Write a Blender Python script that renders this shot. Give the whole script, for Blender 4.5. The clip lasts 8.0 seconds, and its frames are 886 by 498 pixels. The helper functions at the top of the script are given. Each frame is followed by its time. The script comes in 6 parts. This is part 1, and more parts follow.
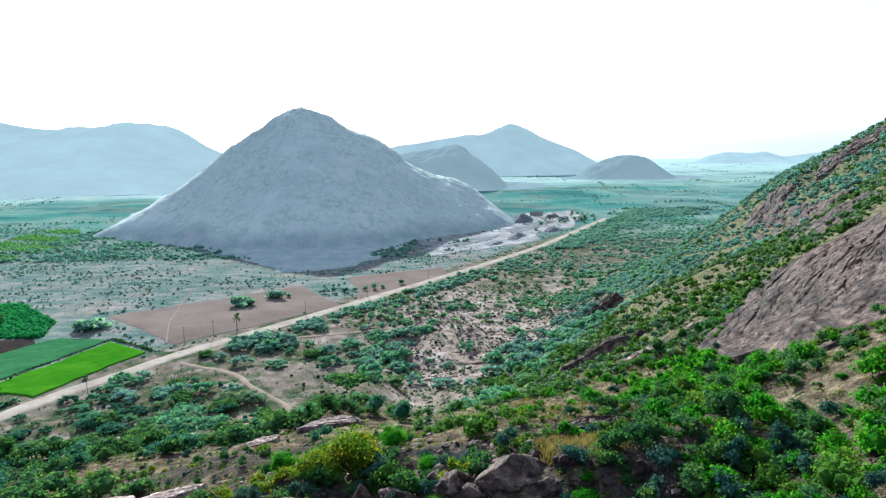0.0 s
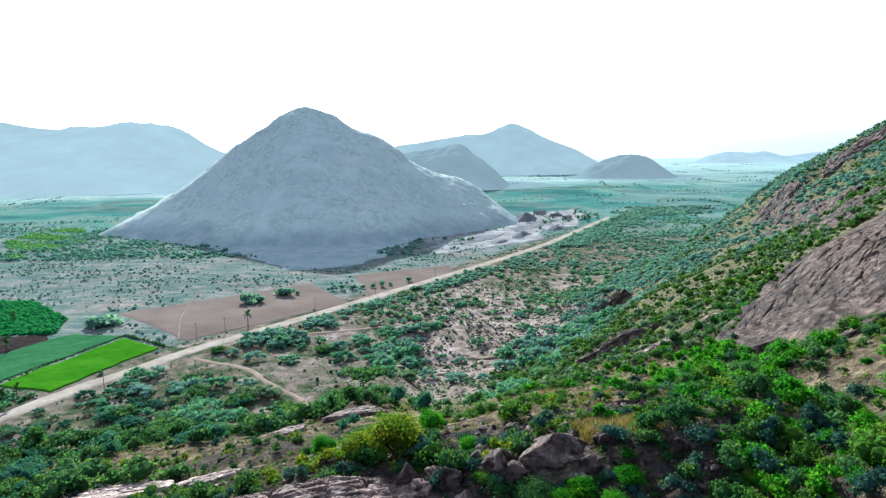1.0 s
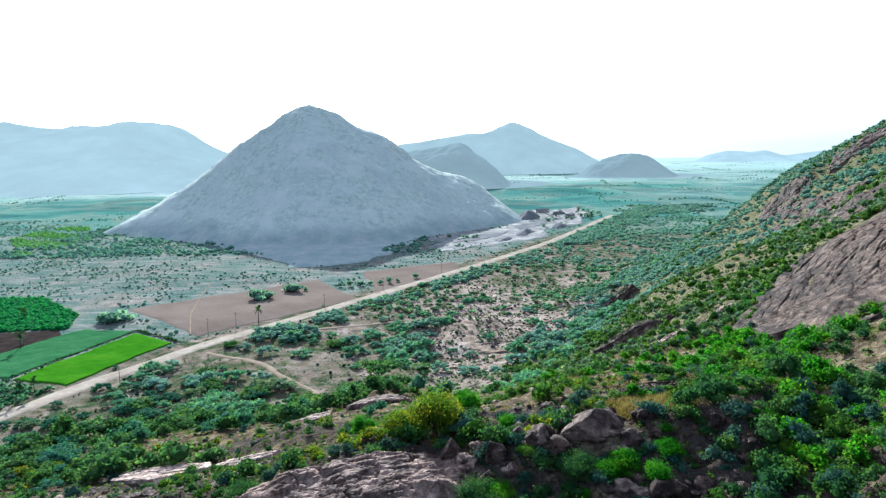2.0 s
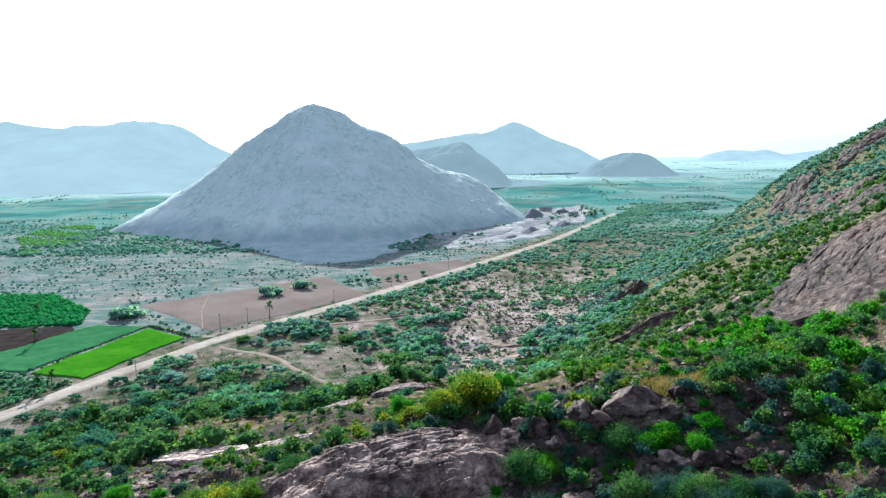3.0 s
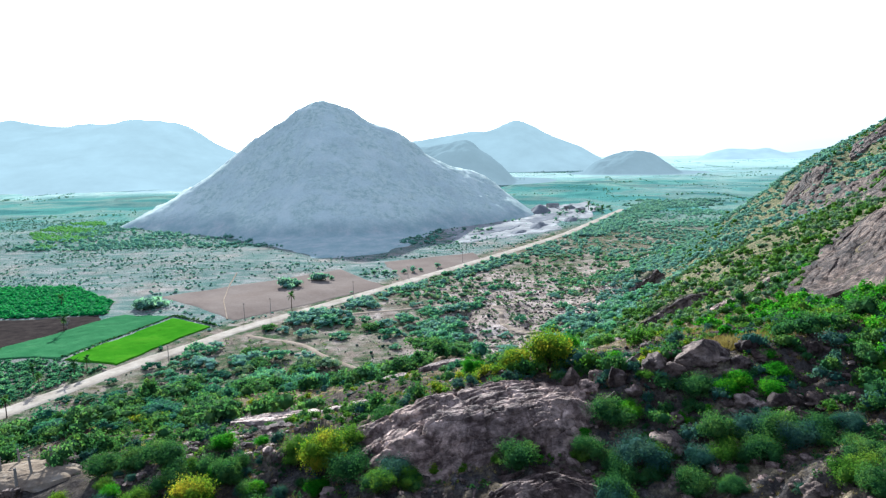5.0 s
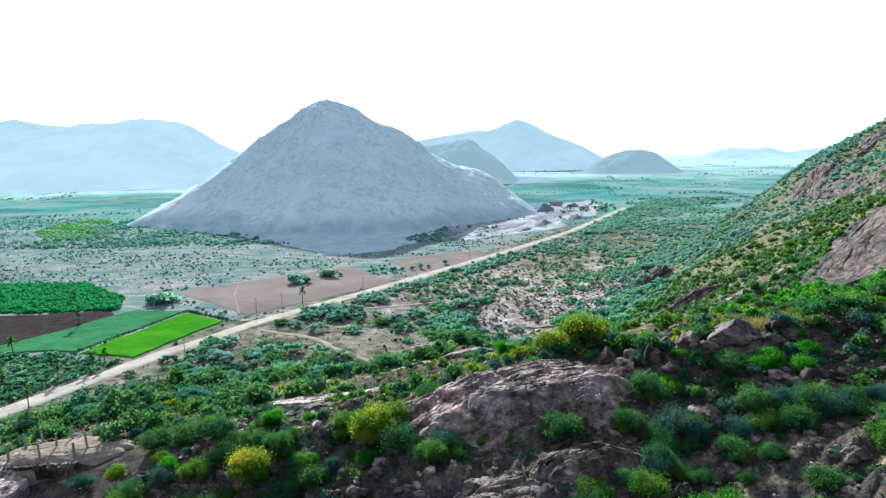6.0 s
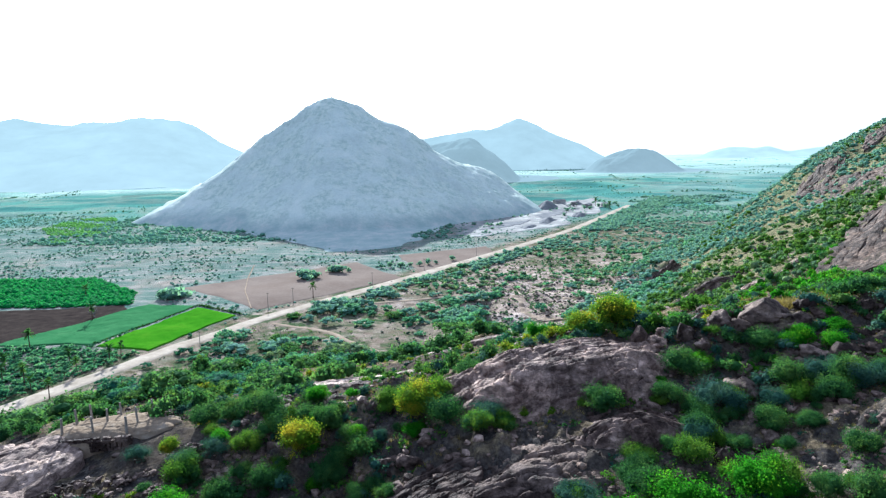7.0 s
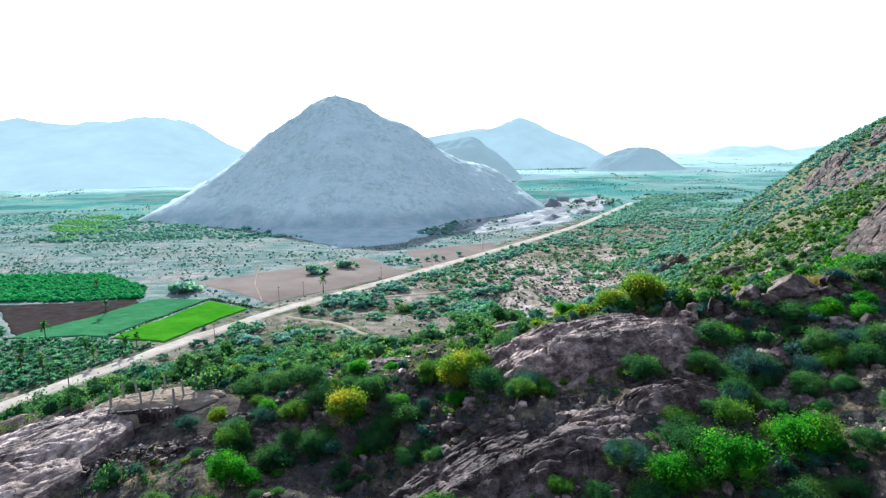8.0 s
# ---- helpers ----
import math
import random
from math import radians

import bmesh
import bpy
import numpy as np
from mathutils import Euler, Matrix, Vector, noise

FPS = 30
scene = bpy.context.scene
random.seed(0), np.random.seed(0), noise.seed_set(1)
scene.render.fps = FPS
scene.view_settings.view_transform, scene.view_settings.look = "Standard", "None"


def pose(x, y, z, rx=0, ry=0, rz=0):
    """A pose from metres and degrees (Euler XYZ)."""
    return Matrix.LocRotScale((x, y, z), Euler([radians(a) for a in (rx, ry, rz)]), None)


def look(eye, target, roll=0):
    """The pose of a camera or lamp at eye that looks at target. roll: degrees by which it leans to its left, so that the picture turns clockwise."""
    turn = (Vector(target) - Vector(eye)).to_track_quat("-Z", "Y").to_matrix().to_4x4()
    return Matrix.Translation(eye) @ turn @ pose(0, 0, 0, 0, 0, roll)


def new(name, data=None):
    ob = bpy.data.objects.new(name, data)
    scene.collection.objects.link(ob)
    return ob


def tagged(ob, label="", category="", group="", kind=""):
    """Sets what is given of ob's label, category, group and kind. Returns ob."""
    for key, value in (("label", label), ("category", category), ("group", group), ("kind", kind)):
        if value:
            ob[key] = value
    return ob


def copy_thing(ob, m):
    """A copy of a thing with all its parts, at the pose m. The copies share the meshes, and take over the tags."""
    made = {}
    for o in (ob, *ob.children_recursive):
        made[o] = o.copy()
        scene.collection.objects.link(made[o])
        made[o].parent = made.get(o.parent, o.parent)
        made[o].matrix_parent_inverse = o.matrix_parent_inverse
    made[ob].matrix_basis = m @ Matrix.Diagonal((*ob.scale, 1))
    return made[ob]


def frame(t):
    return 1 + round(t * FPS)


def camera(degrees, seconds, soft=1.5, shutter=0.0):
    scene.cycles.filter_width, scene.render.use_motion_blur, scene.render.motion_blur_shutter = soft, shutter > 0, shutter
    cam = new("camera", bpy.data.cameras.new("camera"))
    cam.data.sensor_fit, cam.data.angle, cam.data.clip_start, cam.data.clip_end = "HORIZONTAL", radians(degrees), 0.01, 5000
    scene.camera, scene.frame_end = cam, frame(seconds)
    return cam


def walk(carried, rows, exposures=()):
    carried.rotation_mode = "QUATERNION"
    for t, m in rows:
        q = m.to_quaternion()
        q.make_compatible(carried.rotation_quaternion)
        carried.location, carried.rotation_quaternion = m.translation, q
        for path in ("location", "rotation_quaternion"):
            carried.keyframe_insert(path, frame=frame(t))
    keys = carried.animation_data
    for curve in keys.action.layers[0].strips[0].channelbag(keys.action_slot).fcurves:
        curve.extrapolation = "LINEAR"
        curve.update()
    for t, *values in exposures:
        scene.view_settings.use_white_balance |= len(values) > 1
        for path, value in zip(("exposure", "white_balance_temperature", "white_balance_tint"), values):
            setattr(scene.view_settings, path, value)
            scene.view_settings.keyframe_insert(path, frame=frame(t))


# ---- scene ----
cam = camera(70.8, 8.0, soft=1.3)
METRES, EYE, TILT, LEAN, TURN = 50.0, 93.0, -9.1, 0.8, 0.0
ROWS = [
    (0.0, 0.0, 0.0, 0.0, 0.0, 0.0, -0.0),
    (0.5, -0.0488, -0.0252, -0.0144, 0.03, -0.01, -0.0),
    (1.0, -0.0998, -0.051, -0.0302, -0.0, -0.01, 0.02),
    (1.5, -0.151, -0.075, -0.0504, -0.03, -0.03, 0.04),
    (3.0, -0.3076, -0.1483, -0.1131, -0.06, -0.06, 0.12),
    (3.5, -0.3603, -0.1732, -0.1366, -0.04, -0.07, 0.13),
    (4.0, -0.4128, -0.1994, -0.1598, -0.05, -0.08, 0.16),
    (4.5, -0.4656, -0.2257, -0.1825, -0.06, -0.1, 0.19),
    (6.0, -0.6269, -0.31, -0.2492, -0.07, -0.13, 0.19),
    (6.5, -0.6801, -0.3369, -0.272, -0.04, -0.14, 0.2),
    (7.0, -0.7321, -0.3621, -0.2992, -0.07, -0.17, 0.23),
    (7.5, -0.7834, -0.386, -0.3294, -0.08, -0.18, 0.26),
    (8.0, -0.8352, -0.4098, -0.3609, -0.07, -0.19, 0.28),
]
walk(cam, [(t, pose(0, 0, EYE, TILT, LEAN, TURN) @ pose(METRES * x, METRES * y, METRES * z, 90 + pitch, roll, yaw)) for t, x, y, z, yaw, pitch, roll in ROWS],
     exposures=[(0.0, 1.92, 5080, 2), (8.0, 2.25, 4980, 2)])

# ---------------------------------------------------------------- light
SUN_AZ, SUN_EL = -15.5, 23.0            # degrees right of +y, degrees up
world = bpy.data.worlds.new("hazy_sky")
scene.world = world
world.use_nodes = True
wn = world.node_tree.nodes
sky = wn.new("ShaderNodeTexSky")
sky.sky_type = 'NISHITA'
sky.sun_disc = False
sky.sun_elevation, sky.sun_rotation = radians(SUN_EL), radians(SUN_AZ)
sky.altitude, sky.air_density, sky.dust_density, sky.ozone_density = 200, 1.0, 3.0, 1.0
wn["Background"].inputs["Strength"].default_value = 0.072
veil = wn.new("ShaderNodeMix")          # bright, even summer haze over the whole sky
veil.data_type = 'RGBA'
veil.inputs[0].default_value = 0.58
veil.inputs[7].default_value = (4.3, 4.45, 5.0, 1)
world.node_tree.links.new(sky.outputs["Color"], veil.inputs[6])
world.node_tree.links.new(veil.outputs[2], wn["Background"].inputs["Color"])
sun_way = Vector((math.sin(radians(SUN_AZ)) * math.cos(radians(SUN_EL)), math.cos(radians(SUN_AZ)) * math.cos(radians(SUN_EL)), math.sin(radians(SUN_EL))))
sun = new("sun", bpy.data.lights.new("sun", 'SUN'))
sun.data.energy, sun.data.angle, sun.data.color = 5.0, radians(0.6), (1.0, 0.93, 0.8)
sun.matrix_world = look(sun_way * 100, (0, 0, 0))


# ---------------------------------------------------------------- materials
def mat(name, rough=0.9):
    m = bpy.data.materials.new(name)
    m.use_nodes = True
    b = m.node_tree.nodes["Principled BSDF"]
    b.inputs["Roughness"].default_value = rough
    b.inputs["Specular IOR Level"].default_value = 0.0
    return m, m.node_tree.nodes, m.node_tree.links, b


def ramp(n, l, fac, stops, interp='LINEAR'):
    r = n.new("ShaderNodeValToRGB")
    r.color_ramp.interpolation = interp
    el = r.color_ramp.elements
    while len(el) < len(stops):
        el.new(0.5)
    for e, (p, c) in zip(el, stops):
        e.position, e.color = p, (*c, 1)
    l.new(fac, r.inputs["Fac"])
    return r.outputs["Color"]


def tex(n, l, scale, detail=6.0, rough=0.6, stretch=None, dist=0.0, turn=None):
    """Noise over the object's own metres."""
    g = n.new("ShaderNodeNewGeometry")
    t = n.new("ShaderNodeTexNoise")
    t.inputs["Scale"].default_value, t.inputs["Detail"].default_value = scale, detail
    t.inputs["Roughness"].default_value, t.inputs["Distortion"].default_value = rough, dist
    src = g.outputs["Position"]
    if stretch or turn:
        mp = n.new("ShaderNodeMapping")
        mp.inputs["Scale"].default_value = stretch or (1, 1, 1)
        mp.inputs["Rotation"].default_value = [radians(a) for a in (turn or (0, 0, 0))]
        l.new(src, mp.inputs["Vector"])
        src = mp.outputs["Vector"]
    l.new(src, t.inputs["Vector"])
    return t.outputs["Fac"]


def mix(n, l, fac, a, b, mode='MIX'):
    m = n.new("ShaderNodeMix")
    m.data_type, m.blend_type = 'RGBA', mode
    for sock, v in ((m.inputs[0], fac), (m.inputs[6], a), (m.inputs[7], b)):
        if isinstance(v, (int, float)):
            sock.default_value = v
        elif isinstance(v, tuple):
            sock.default_value = (*v, 1)
        else:
            l.new(v, sock)
    return m.outputs[2]


def bump(n, l, b, height, strength=0.5, dist=0.1):
    bp = n.new("ShaderNodeBump")
    bp.inputs["Strength"].default_value, bp.inputs["Distance"].default_value = strength, dist
    l.new(height, bp.inputs["Height"])
    l.new(bp.outputs["Normal"], b.inputs["Normal"])


def attr(n, name):
    a = n.new("ShaderNodeAttribute")
    a.attribute_name = name
    return a.outputs["Fac"]


def ground_material():
    m, n, l, b = mat("dry_ground")
    # valley soil and grass, blue raised slightly for haze
    soil = ramp(n, l, tex(n, l, 0.05, 8), [(0.3, (0.109, 0.077, 0.058)), (0.5, (0.186, 0.140, 0.114)), (0.68, (0.270, 0.216, 0.181))])
    grass = ramp(n, l, tex(n, l, 0.35, 6), [(0.3, (0.06, 0.052, 0.028)), (0.6, (0.114, 0.094, 0.064)), (0.8, (0.156, 0.128, 0.092))])
    herb = ramp(n, l, tex(n, l, 0.5, 6), [(0.3, (0.024, 0.039, 0.018)), (0.7, (0.06, 0.084, 0.039))])
    c = mix(n, l, ramp(n, l, tex(n, l, 0.09, 7), [(0.42, (0, 0, 0)), (0.56, (1, 1, 1))]), soil, grass)
    c = mix(n, l, ramp(n, l, tex(n, l, 0.13, 8, 0.7), [(0.46, (0, 0, 0)), (0.56, (1, 1, 1))]), c, herb)
    # grass and soil of the plain, tinted teal to carry the haze
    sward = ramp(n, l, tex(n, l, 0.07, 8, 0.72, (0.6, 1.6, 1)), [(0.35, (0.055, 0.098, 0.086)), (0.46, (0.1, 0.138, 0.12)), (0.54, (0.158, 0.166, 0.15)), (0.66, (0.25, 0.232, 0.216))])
    c = mix(n, l, attr(n, "plain"), c, sward)
    earth = ramp(n, l, tex(n, l, 0.12, 8), [(0.32, (0.096, 0.069, 0.058)), (0.48, (0.207, 0.156, 0.128)), (0.6, (0.291, 0.227, 0.195)), (0.72, (0.393, 0.314, 0.272))])
    c = mix(n, l, attr(n, "earth"), c, earth)
    # farmland far out on the plain, its colour toned teal for haze
    farm_haze = ramp(n, l, tex(n, l, 0.006, 5), [(0.3, (0.039, 0.102, 0.09)), (0.45, (0.066, 0.15, 0.129)), (0.53, (0.12, 0.165, 0.138)), (0.6, (0.054, 0.123, 0.108)), (0.75, (0.039, 0.093, 0.084))])
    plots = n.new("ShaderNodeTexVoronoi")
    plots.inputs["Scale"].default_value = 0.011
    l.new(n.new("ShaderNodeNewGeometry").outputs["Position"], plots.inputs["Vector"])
    farm_haze = mix(n, l, 0.8, farm_haze, ramp(n, l, plots.outputs["Color"], [(0.2, (0.72, 0.72, 0.74)), (0.5, (1.0, 1.0, 1.0)), (0.8, (1.25, 1.15, 1.08))]), 'MULTIPLY')
    c = mix(n, l, attr(n, "farm_haze"), c, farm_haze)
    # ground colour pales with distance, haze put into the base colour
    horizon_haze = ramp(n, l, tex(n, l, 0.004, 5), [(0.35, (0.12, 0.198, 0.18)), (0.5, (0.162, 0.24, 0.216)), (0.65, (0.132, 0.21, 0.192))])
    haze_fac = attr(n, "haze_far")
    c = mix(n, l, haze_fac, c, horizon_haze)
    haze_gloss = n.new("ShaderNodeMath")             # gloss added far out, whitening the plain like haze
    haze_gloss.operation = 'MULTIPLY'
    haze_gloss.inputs[1].default_value = 0.25
    l.new(haze_fac, haze_gloss.inputs[0])
    l.new(haze_gloss.outputs[0], b.inputs["Specular IOR Level"])
    scrubby = ramp(n, l, tex(n, l, 0.7, 8, 0.75), [(0.36, (0.034, 0.048, 0.025)), (0.48, (0.084, 0.085, 0.044)), (0.56, (0.156, 0.124, 0.071)), (0.68, (0.240, 0.190, 0.121))])
    rock = ramp(n, l, tex(n, l, 0.4, 8, 0.65), [(0.3, (0.03, 0.024, 0.022)), (0.6, (0.066, 0.053, 0.046)), (0.8, (0.114, 0.093, 0.081))])
    litter = ramp(n, l, tex(n, l, 0.3, 8, 0.7), [(0.34, (0.030, 0.024, 0.018)), (0.48, (0.075, 0.056, 0.037)), (0.58, (0.158, 0.120, 0.075)), (0.7, (0.247, 0.191, 0.116))])
    stony = ramp(n, l, tex(n, l, 0.9, 9, 0.75), [(0.36, (0.018, 0.016, 0.016)), (0.5, (0.045, 0.038, 0.036)), (0.62, (0.09, 0.075, 0.067)), (0.74, (0.18, 0.153, 0.138))])
    moss = ramp(n, l, tex(n, l, 0.22, 7, 0.7), [(0.42, (0, 0, 0)), (0.55, (1, 1, 1))])
    c = mix(n, l, attr(n, "upland"), c, mix(n, l, attr(n, "crag"), litter, mix(n, l, moss, litter, stony)))
    c = mix(n, l, attr(n, "bare"), c, rock)
    c = mix(n, l, attr(n, "flank"), c, scrubby)
    c = mix(n, l, 0.75, c, ramp(n, l, tex(n, l, 2.2, 8, 0.75), [(0.38, (0.35, 0.35, 0.35)), (0.55, (1, 1, 1)), (0.68, (1.35, 1.3, 1.2))]), 'MULTIPLY')
    l.new(c, b.inputs["Base Color"])
    bump(n, l, b, tex(n, l, 1.3, 8, 0.7), 1.0, 0.6)
    return m


def granite_material(name, tint):
    m, n, l, b = mat(name, 0.8)
    b.inputs["Specular IOR Level"].default_value = 0.04
    c = ramp(n, l, tex(n, l, 0.55, 9, 0.7, (1, 1, 1.5)), [(0.3, (0.021, 0.018, 0.018)), (0.43, (0.06, 0.05, 0.048)), (0.55, (0.12, 0.099, 0.093)), (0.7, (0.252, 0.213, 0.198))])
    streak = ramp(n, l, tex(n, l, 0.3, 7, 0.65, (1, 0.22, 1), 1.2, (0, 0, 30)), [(0.42, (0.3, 0.28, 0.29)), (0.56, (1, 1, 1))])
    c = mix(n, l, 0.9, c, streak, 'MULTIPLY')
    g = n.new("ShaderNodeNewGeometry")
    mp = n.new("ShaderNodeMapping")
    mp.inputs["Rotation"].default_value = (0, 0, radians(-18))
    mp.inputs["Scale"].default_value = (0.16, 0.5, 0.35)
    nz = n.new("ShaderNodeTexNoise")
    nz.inputs["Scale"].default_value, nz.inputs["Detail"].default_value = 0.35, 5
    l.new(g.outputs["Position"], nz.inputs["Vector"])
    warp = n.new("ShaderNodeVectorMath")
    warp.operation = 'MULTIPLY_ADD'
    l.new(nz.outputs["Color"], warp.inputs[0])
    warp.inputs[1].default_value = (5, 5, 5)
    l.new(g.outputs["Position"], warp.inputs[2])
    l.new(warp.outputs[0], mp.inputs["Vector"])
    v = n.new("ShaderNodeTexVoronoi")
    v.feature = 'DISTANCE_TO_EDGE'
    v.inputs["Scale"].default_value = 1.0
    l.new(mp.outputs["Vector"], v.inputs["Vector"])
    joint = ramp(n, l, v.outputs["Distance"], [(0.0, (0.3, 0.27, 0.27)), (0.035, (1, 1, 1))])
    c = mix(n, l, ramp(n, l, tex(n, l, 0.2, 3), [(0.4, (0.0, 0.0, 0.0)), (0.65, (0.45, 0.45, 0.45))]), c, mix(n, l, 1.0, c, joint, 'MULTIPLY'))
    mp2 = n.new("ShaderNodeMapping")
    mp2.inputs["Rotation"].default_value = (0, 0, radians(-14))
    mp2.inputs["Scale"].default_value = (0.4, 1.3, 1.0)
    l.new(warp.outputs[0], mp2.inputs["Vector"])
    v2 = n.new("ShaderNodeTexVoronoi")
    v2.feature = 'DISTANCE_TO_EDGE'
    v2.inputs["Scale"].default_value = 1.0
    l.new(mp2.outputs["Vector"], v2.inputs["Vector"])
    crack = ramp(n, l, v2.outputs["Distance"], [(0.0, (0.2, 0.18, 0.18)), (0.05, (1, 1, 1))])
    c = mix(n, l, ramp(n, l, tex(n, l, 0.33, 4), [(0.42, (0.0, 0.0, 0.0)), (0.62, (0.5, 0.5, 0.5))]), c, mix(n, l, 1.0, c, crack, 'MULTIPLY'))
    worn = ramp(n, l, tex(n, l, 0.14, 6, 0.7, (1, 0.45, 1), 0.5, (0, 0, 25)), [(0.54, (0, 0, 0)), (0.7, (0.6, 0.6, 0.6))])
    c = mix(n, l, worn, c, (0.204, 0.165, 0.141))
    c = mix(n, l, 1.0, c, ramp(n, l, tex(n, l, 0.075, 5, 0.6, (1, 0.5, 1), 0.8, (0, 0, 35)), [(0.38, (0.5, 0.48, 0.48)), (0.52, (1, 1, 1)), (0.66, (1.25, 1.2, 1.15))]), 'MULTIPLY')
    c = mix(n, l, 1.0, c, tint, 'MULTIPLY')
    l.new(c, b.inputs["Base Color"])
    h = mix(n, l, 0.5, tex(n, l, 1.6, 9, 0.7), joint)
    h = mix(n, l, 0.35, h, tex(n, l, 5.0, 6, 0.7))
    h = mix(n, l, 0.3, h, crack)
    bump(n, l, b, h, 0.9, 0.4)
    return m


def leaf_material(name, a, bcol, c, glow=0.35):
    """Leaves: colour by leaf and by plant, some light passing through."""
    m, n, l, b = mat(name, 0.85)
    b.inputs["Specular IOR Level"].default_value = 0.015
    g = n.new("ShaderNodeNewGeometry")
    big = tex(n, l, 0.28, 5, 0.65)
    add = n.new("ShaderNodeMath")
    add.operation = 'MULTIPLY_ADD'
    l.new(g.outputs["Random Per Island"], add.inputs[0])
    add.inputs[1].default_value = 0.15
    l.new(big, add.inputs[2])
    col = ramp(n, l, add.outputs[0], [(0.4, a), (0.58, bcol), (0.78, c)])
    l.new(col, b.inputs["Base Color"])
    tr = n.new("ShaderNodeBsdfTranslucent")
    l.new(mix(n, l, 1.0, col, (1.0, 1.0, 0.6), 'MULTIPLY'), tr.inputs["Color"])
    ms = n.new("ShaderNodeMixShader")
    ms.inputs[0].default_value = glow
    l.new(b.outputs[0], ms.inputs[1])
    l.new(tr.outputs[0], ms.inputs[2])
    l.new(ms.outputs[0], n["Material Output"].inputs["Surface"])
    return m


def plain_material(name, stops, scale=0.5, rough=0.9, fine=6.0, relief=0.3):
    m, n, l, b = mat(name, rough)
    c = ramp(n, l, tex(n, l, scale, 8, 0.65), stops)
    c = mix(n, l, 0.35, c, ramp(n, l, tex(n, l, fine, 4), [(0.3, (0.5, 0.5, 0.5)), (0.7, (1, 1, 1))]), 'MULTIPLY')
    l.new(c, b.inputs["Base Color"])
    bump(n, l, b, tex(n, l, fine, 6), relief, 0.15)
    return m


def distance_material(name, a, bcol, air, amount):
    """Ranges kilometres away: dark slopes with the valley's haze put in as a glow."""
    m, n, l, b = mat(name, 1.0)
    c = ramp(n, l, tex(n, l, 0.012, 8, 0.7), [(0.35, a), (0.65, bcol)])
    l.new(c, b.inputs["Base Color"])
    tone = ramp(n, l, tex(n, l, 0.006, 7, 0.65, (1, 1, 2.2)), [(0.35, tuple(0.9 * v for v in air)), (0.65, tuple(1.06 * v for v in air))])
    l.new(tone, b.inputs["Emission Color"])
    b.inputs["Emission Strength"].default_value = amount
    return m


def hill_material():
    m, n, l, b = mat("haze_pale_hill", 0.95)
    # rock, scrub and foot colours raised pale to stand in for haze
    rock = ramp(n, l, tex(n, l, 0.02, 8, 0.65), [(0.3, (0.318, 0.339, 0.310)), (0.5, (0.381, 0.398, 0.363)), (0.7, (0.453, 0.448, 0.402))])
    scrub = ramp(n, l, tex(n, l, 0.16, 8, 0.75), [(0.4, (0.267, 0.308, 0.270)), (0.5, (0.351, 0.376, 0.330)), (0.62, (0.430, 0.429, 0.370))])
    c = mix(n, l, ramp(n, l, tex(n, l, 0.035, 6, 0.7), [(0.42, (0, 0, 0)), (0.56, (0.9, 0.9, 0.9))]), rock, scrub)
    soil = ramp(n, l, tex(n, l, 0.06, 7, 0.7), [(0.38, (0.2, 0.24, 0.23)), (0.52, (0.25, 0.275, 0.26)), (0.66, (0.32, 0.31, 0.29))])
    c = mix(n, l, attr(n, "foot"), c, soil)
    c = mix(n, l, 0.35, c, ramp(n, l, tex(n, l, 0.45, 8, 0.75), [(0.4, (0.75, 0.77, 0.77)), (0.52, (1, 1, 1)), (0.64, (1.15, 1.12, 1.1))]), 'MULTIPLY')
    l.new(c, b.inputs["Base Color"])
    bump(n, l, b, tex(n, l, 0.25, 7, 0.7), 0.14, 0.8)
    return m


GROUND = ground_material()
GRANITE = granite_material("granite", (1.85, 1.55, 1.36))
PALE_GRANITE = granite_material("pale_granite", (3.5, 3.05, 2.65))
BOULDER = granite_material("boulder_granite", (1.08, 0.92, 0.82))
FACE = granite_material("face_granite", (0.74, 0.61, 0.51))
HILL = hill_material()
LEAF_BRIGHT = leaf_material("bright_leaves", (0.016, 0.075, 0.004), (0.036, 0.15, 0.006), (0.1, 0.215, 0.008), 0.62)
LEAF_DARK = leaf_material("dark_leaves", (0.016, 0.046, 0.018), (0.034, 0.088, 0.027), (0.085, 0.14, 0.03), 0.55)
LEAF_GREY = leaf_material("grey_green_leaves", (0.016, 0.042, 0.035), (0.03, 0.068, 0.054), (0.058, 0.1, 0.068), 0.45)
LEAF_YELLOW = leaf_material("yellow_leaves", (0.032, 0.09, 0.008), (0.09, 0.15, 0.01), (0.3, 0.23, 0.014), 0.6)
LEAF_HILL = leaf_material("hillside_leaves", (0.055, 0.107, 0.064), (0.103, 0.160, 0.085), (0.185, 0.234, 0.105), 0.5)
LEAF_MEADOW = leaf_material("light_green_leaves", (0.026, 0.07, 0.01), (0.055, 0.12, 0.014), (0.115, 0.165, 0.02), 0.55)
# acacia green with extra blue for the air of the valley
LEAF_ACACIA = leaf_material("acacia_leaves", (0.052, 0.139, 0.081), (0.090, 0.216, 0.121), (0.163, 0.285, 0.140), 0.55)
LEAF_LIME = leaf_material("lime_crop_leaves", (0.106, 0.263, 0.062), (0.150, 0.325, 0.075), (0.213, 0.375, 0.100), 0.5)
# haze over the plain is put into this leaf colour
LEAF_PLAIN = leaf_material("haze_paled_plain_leaves", (0.115, 0.224, 0.183), (0.149, 0.258, 0.210), (0.204, 0.299, 0.231), 0.5)
LEAF_SCRUB = leaf_material("scrub_leaves", (0.023, 0.066, 0.026), (0.05, 0.115, 0.036), (0.105, 0.165, 0.044), 0.55)
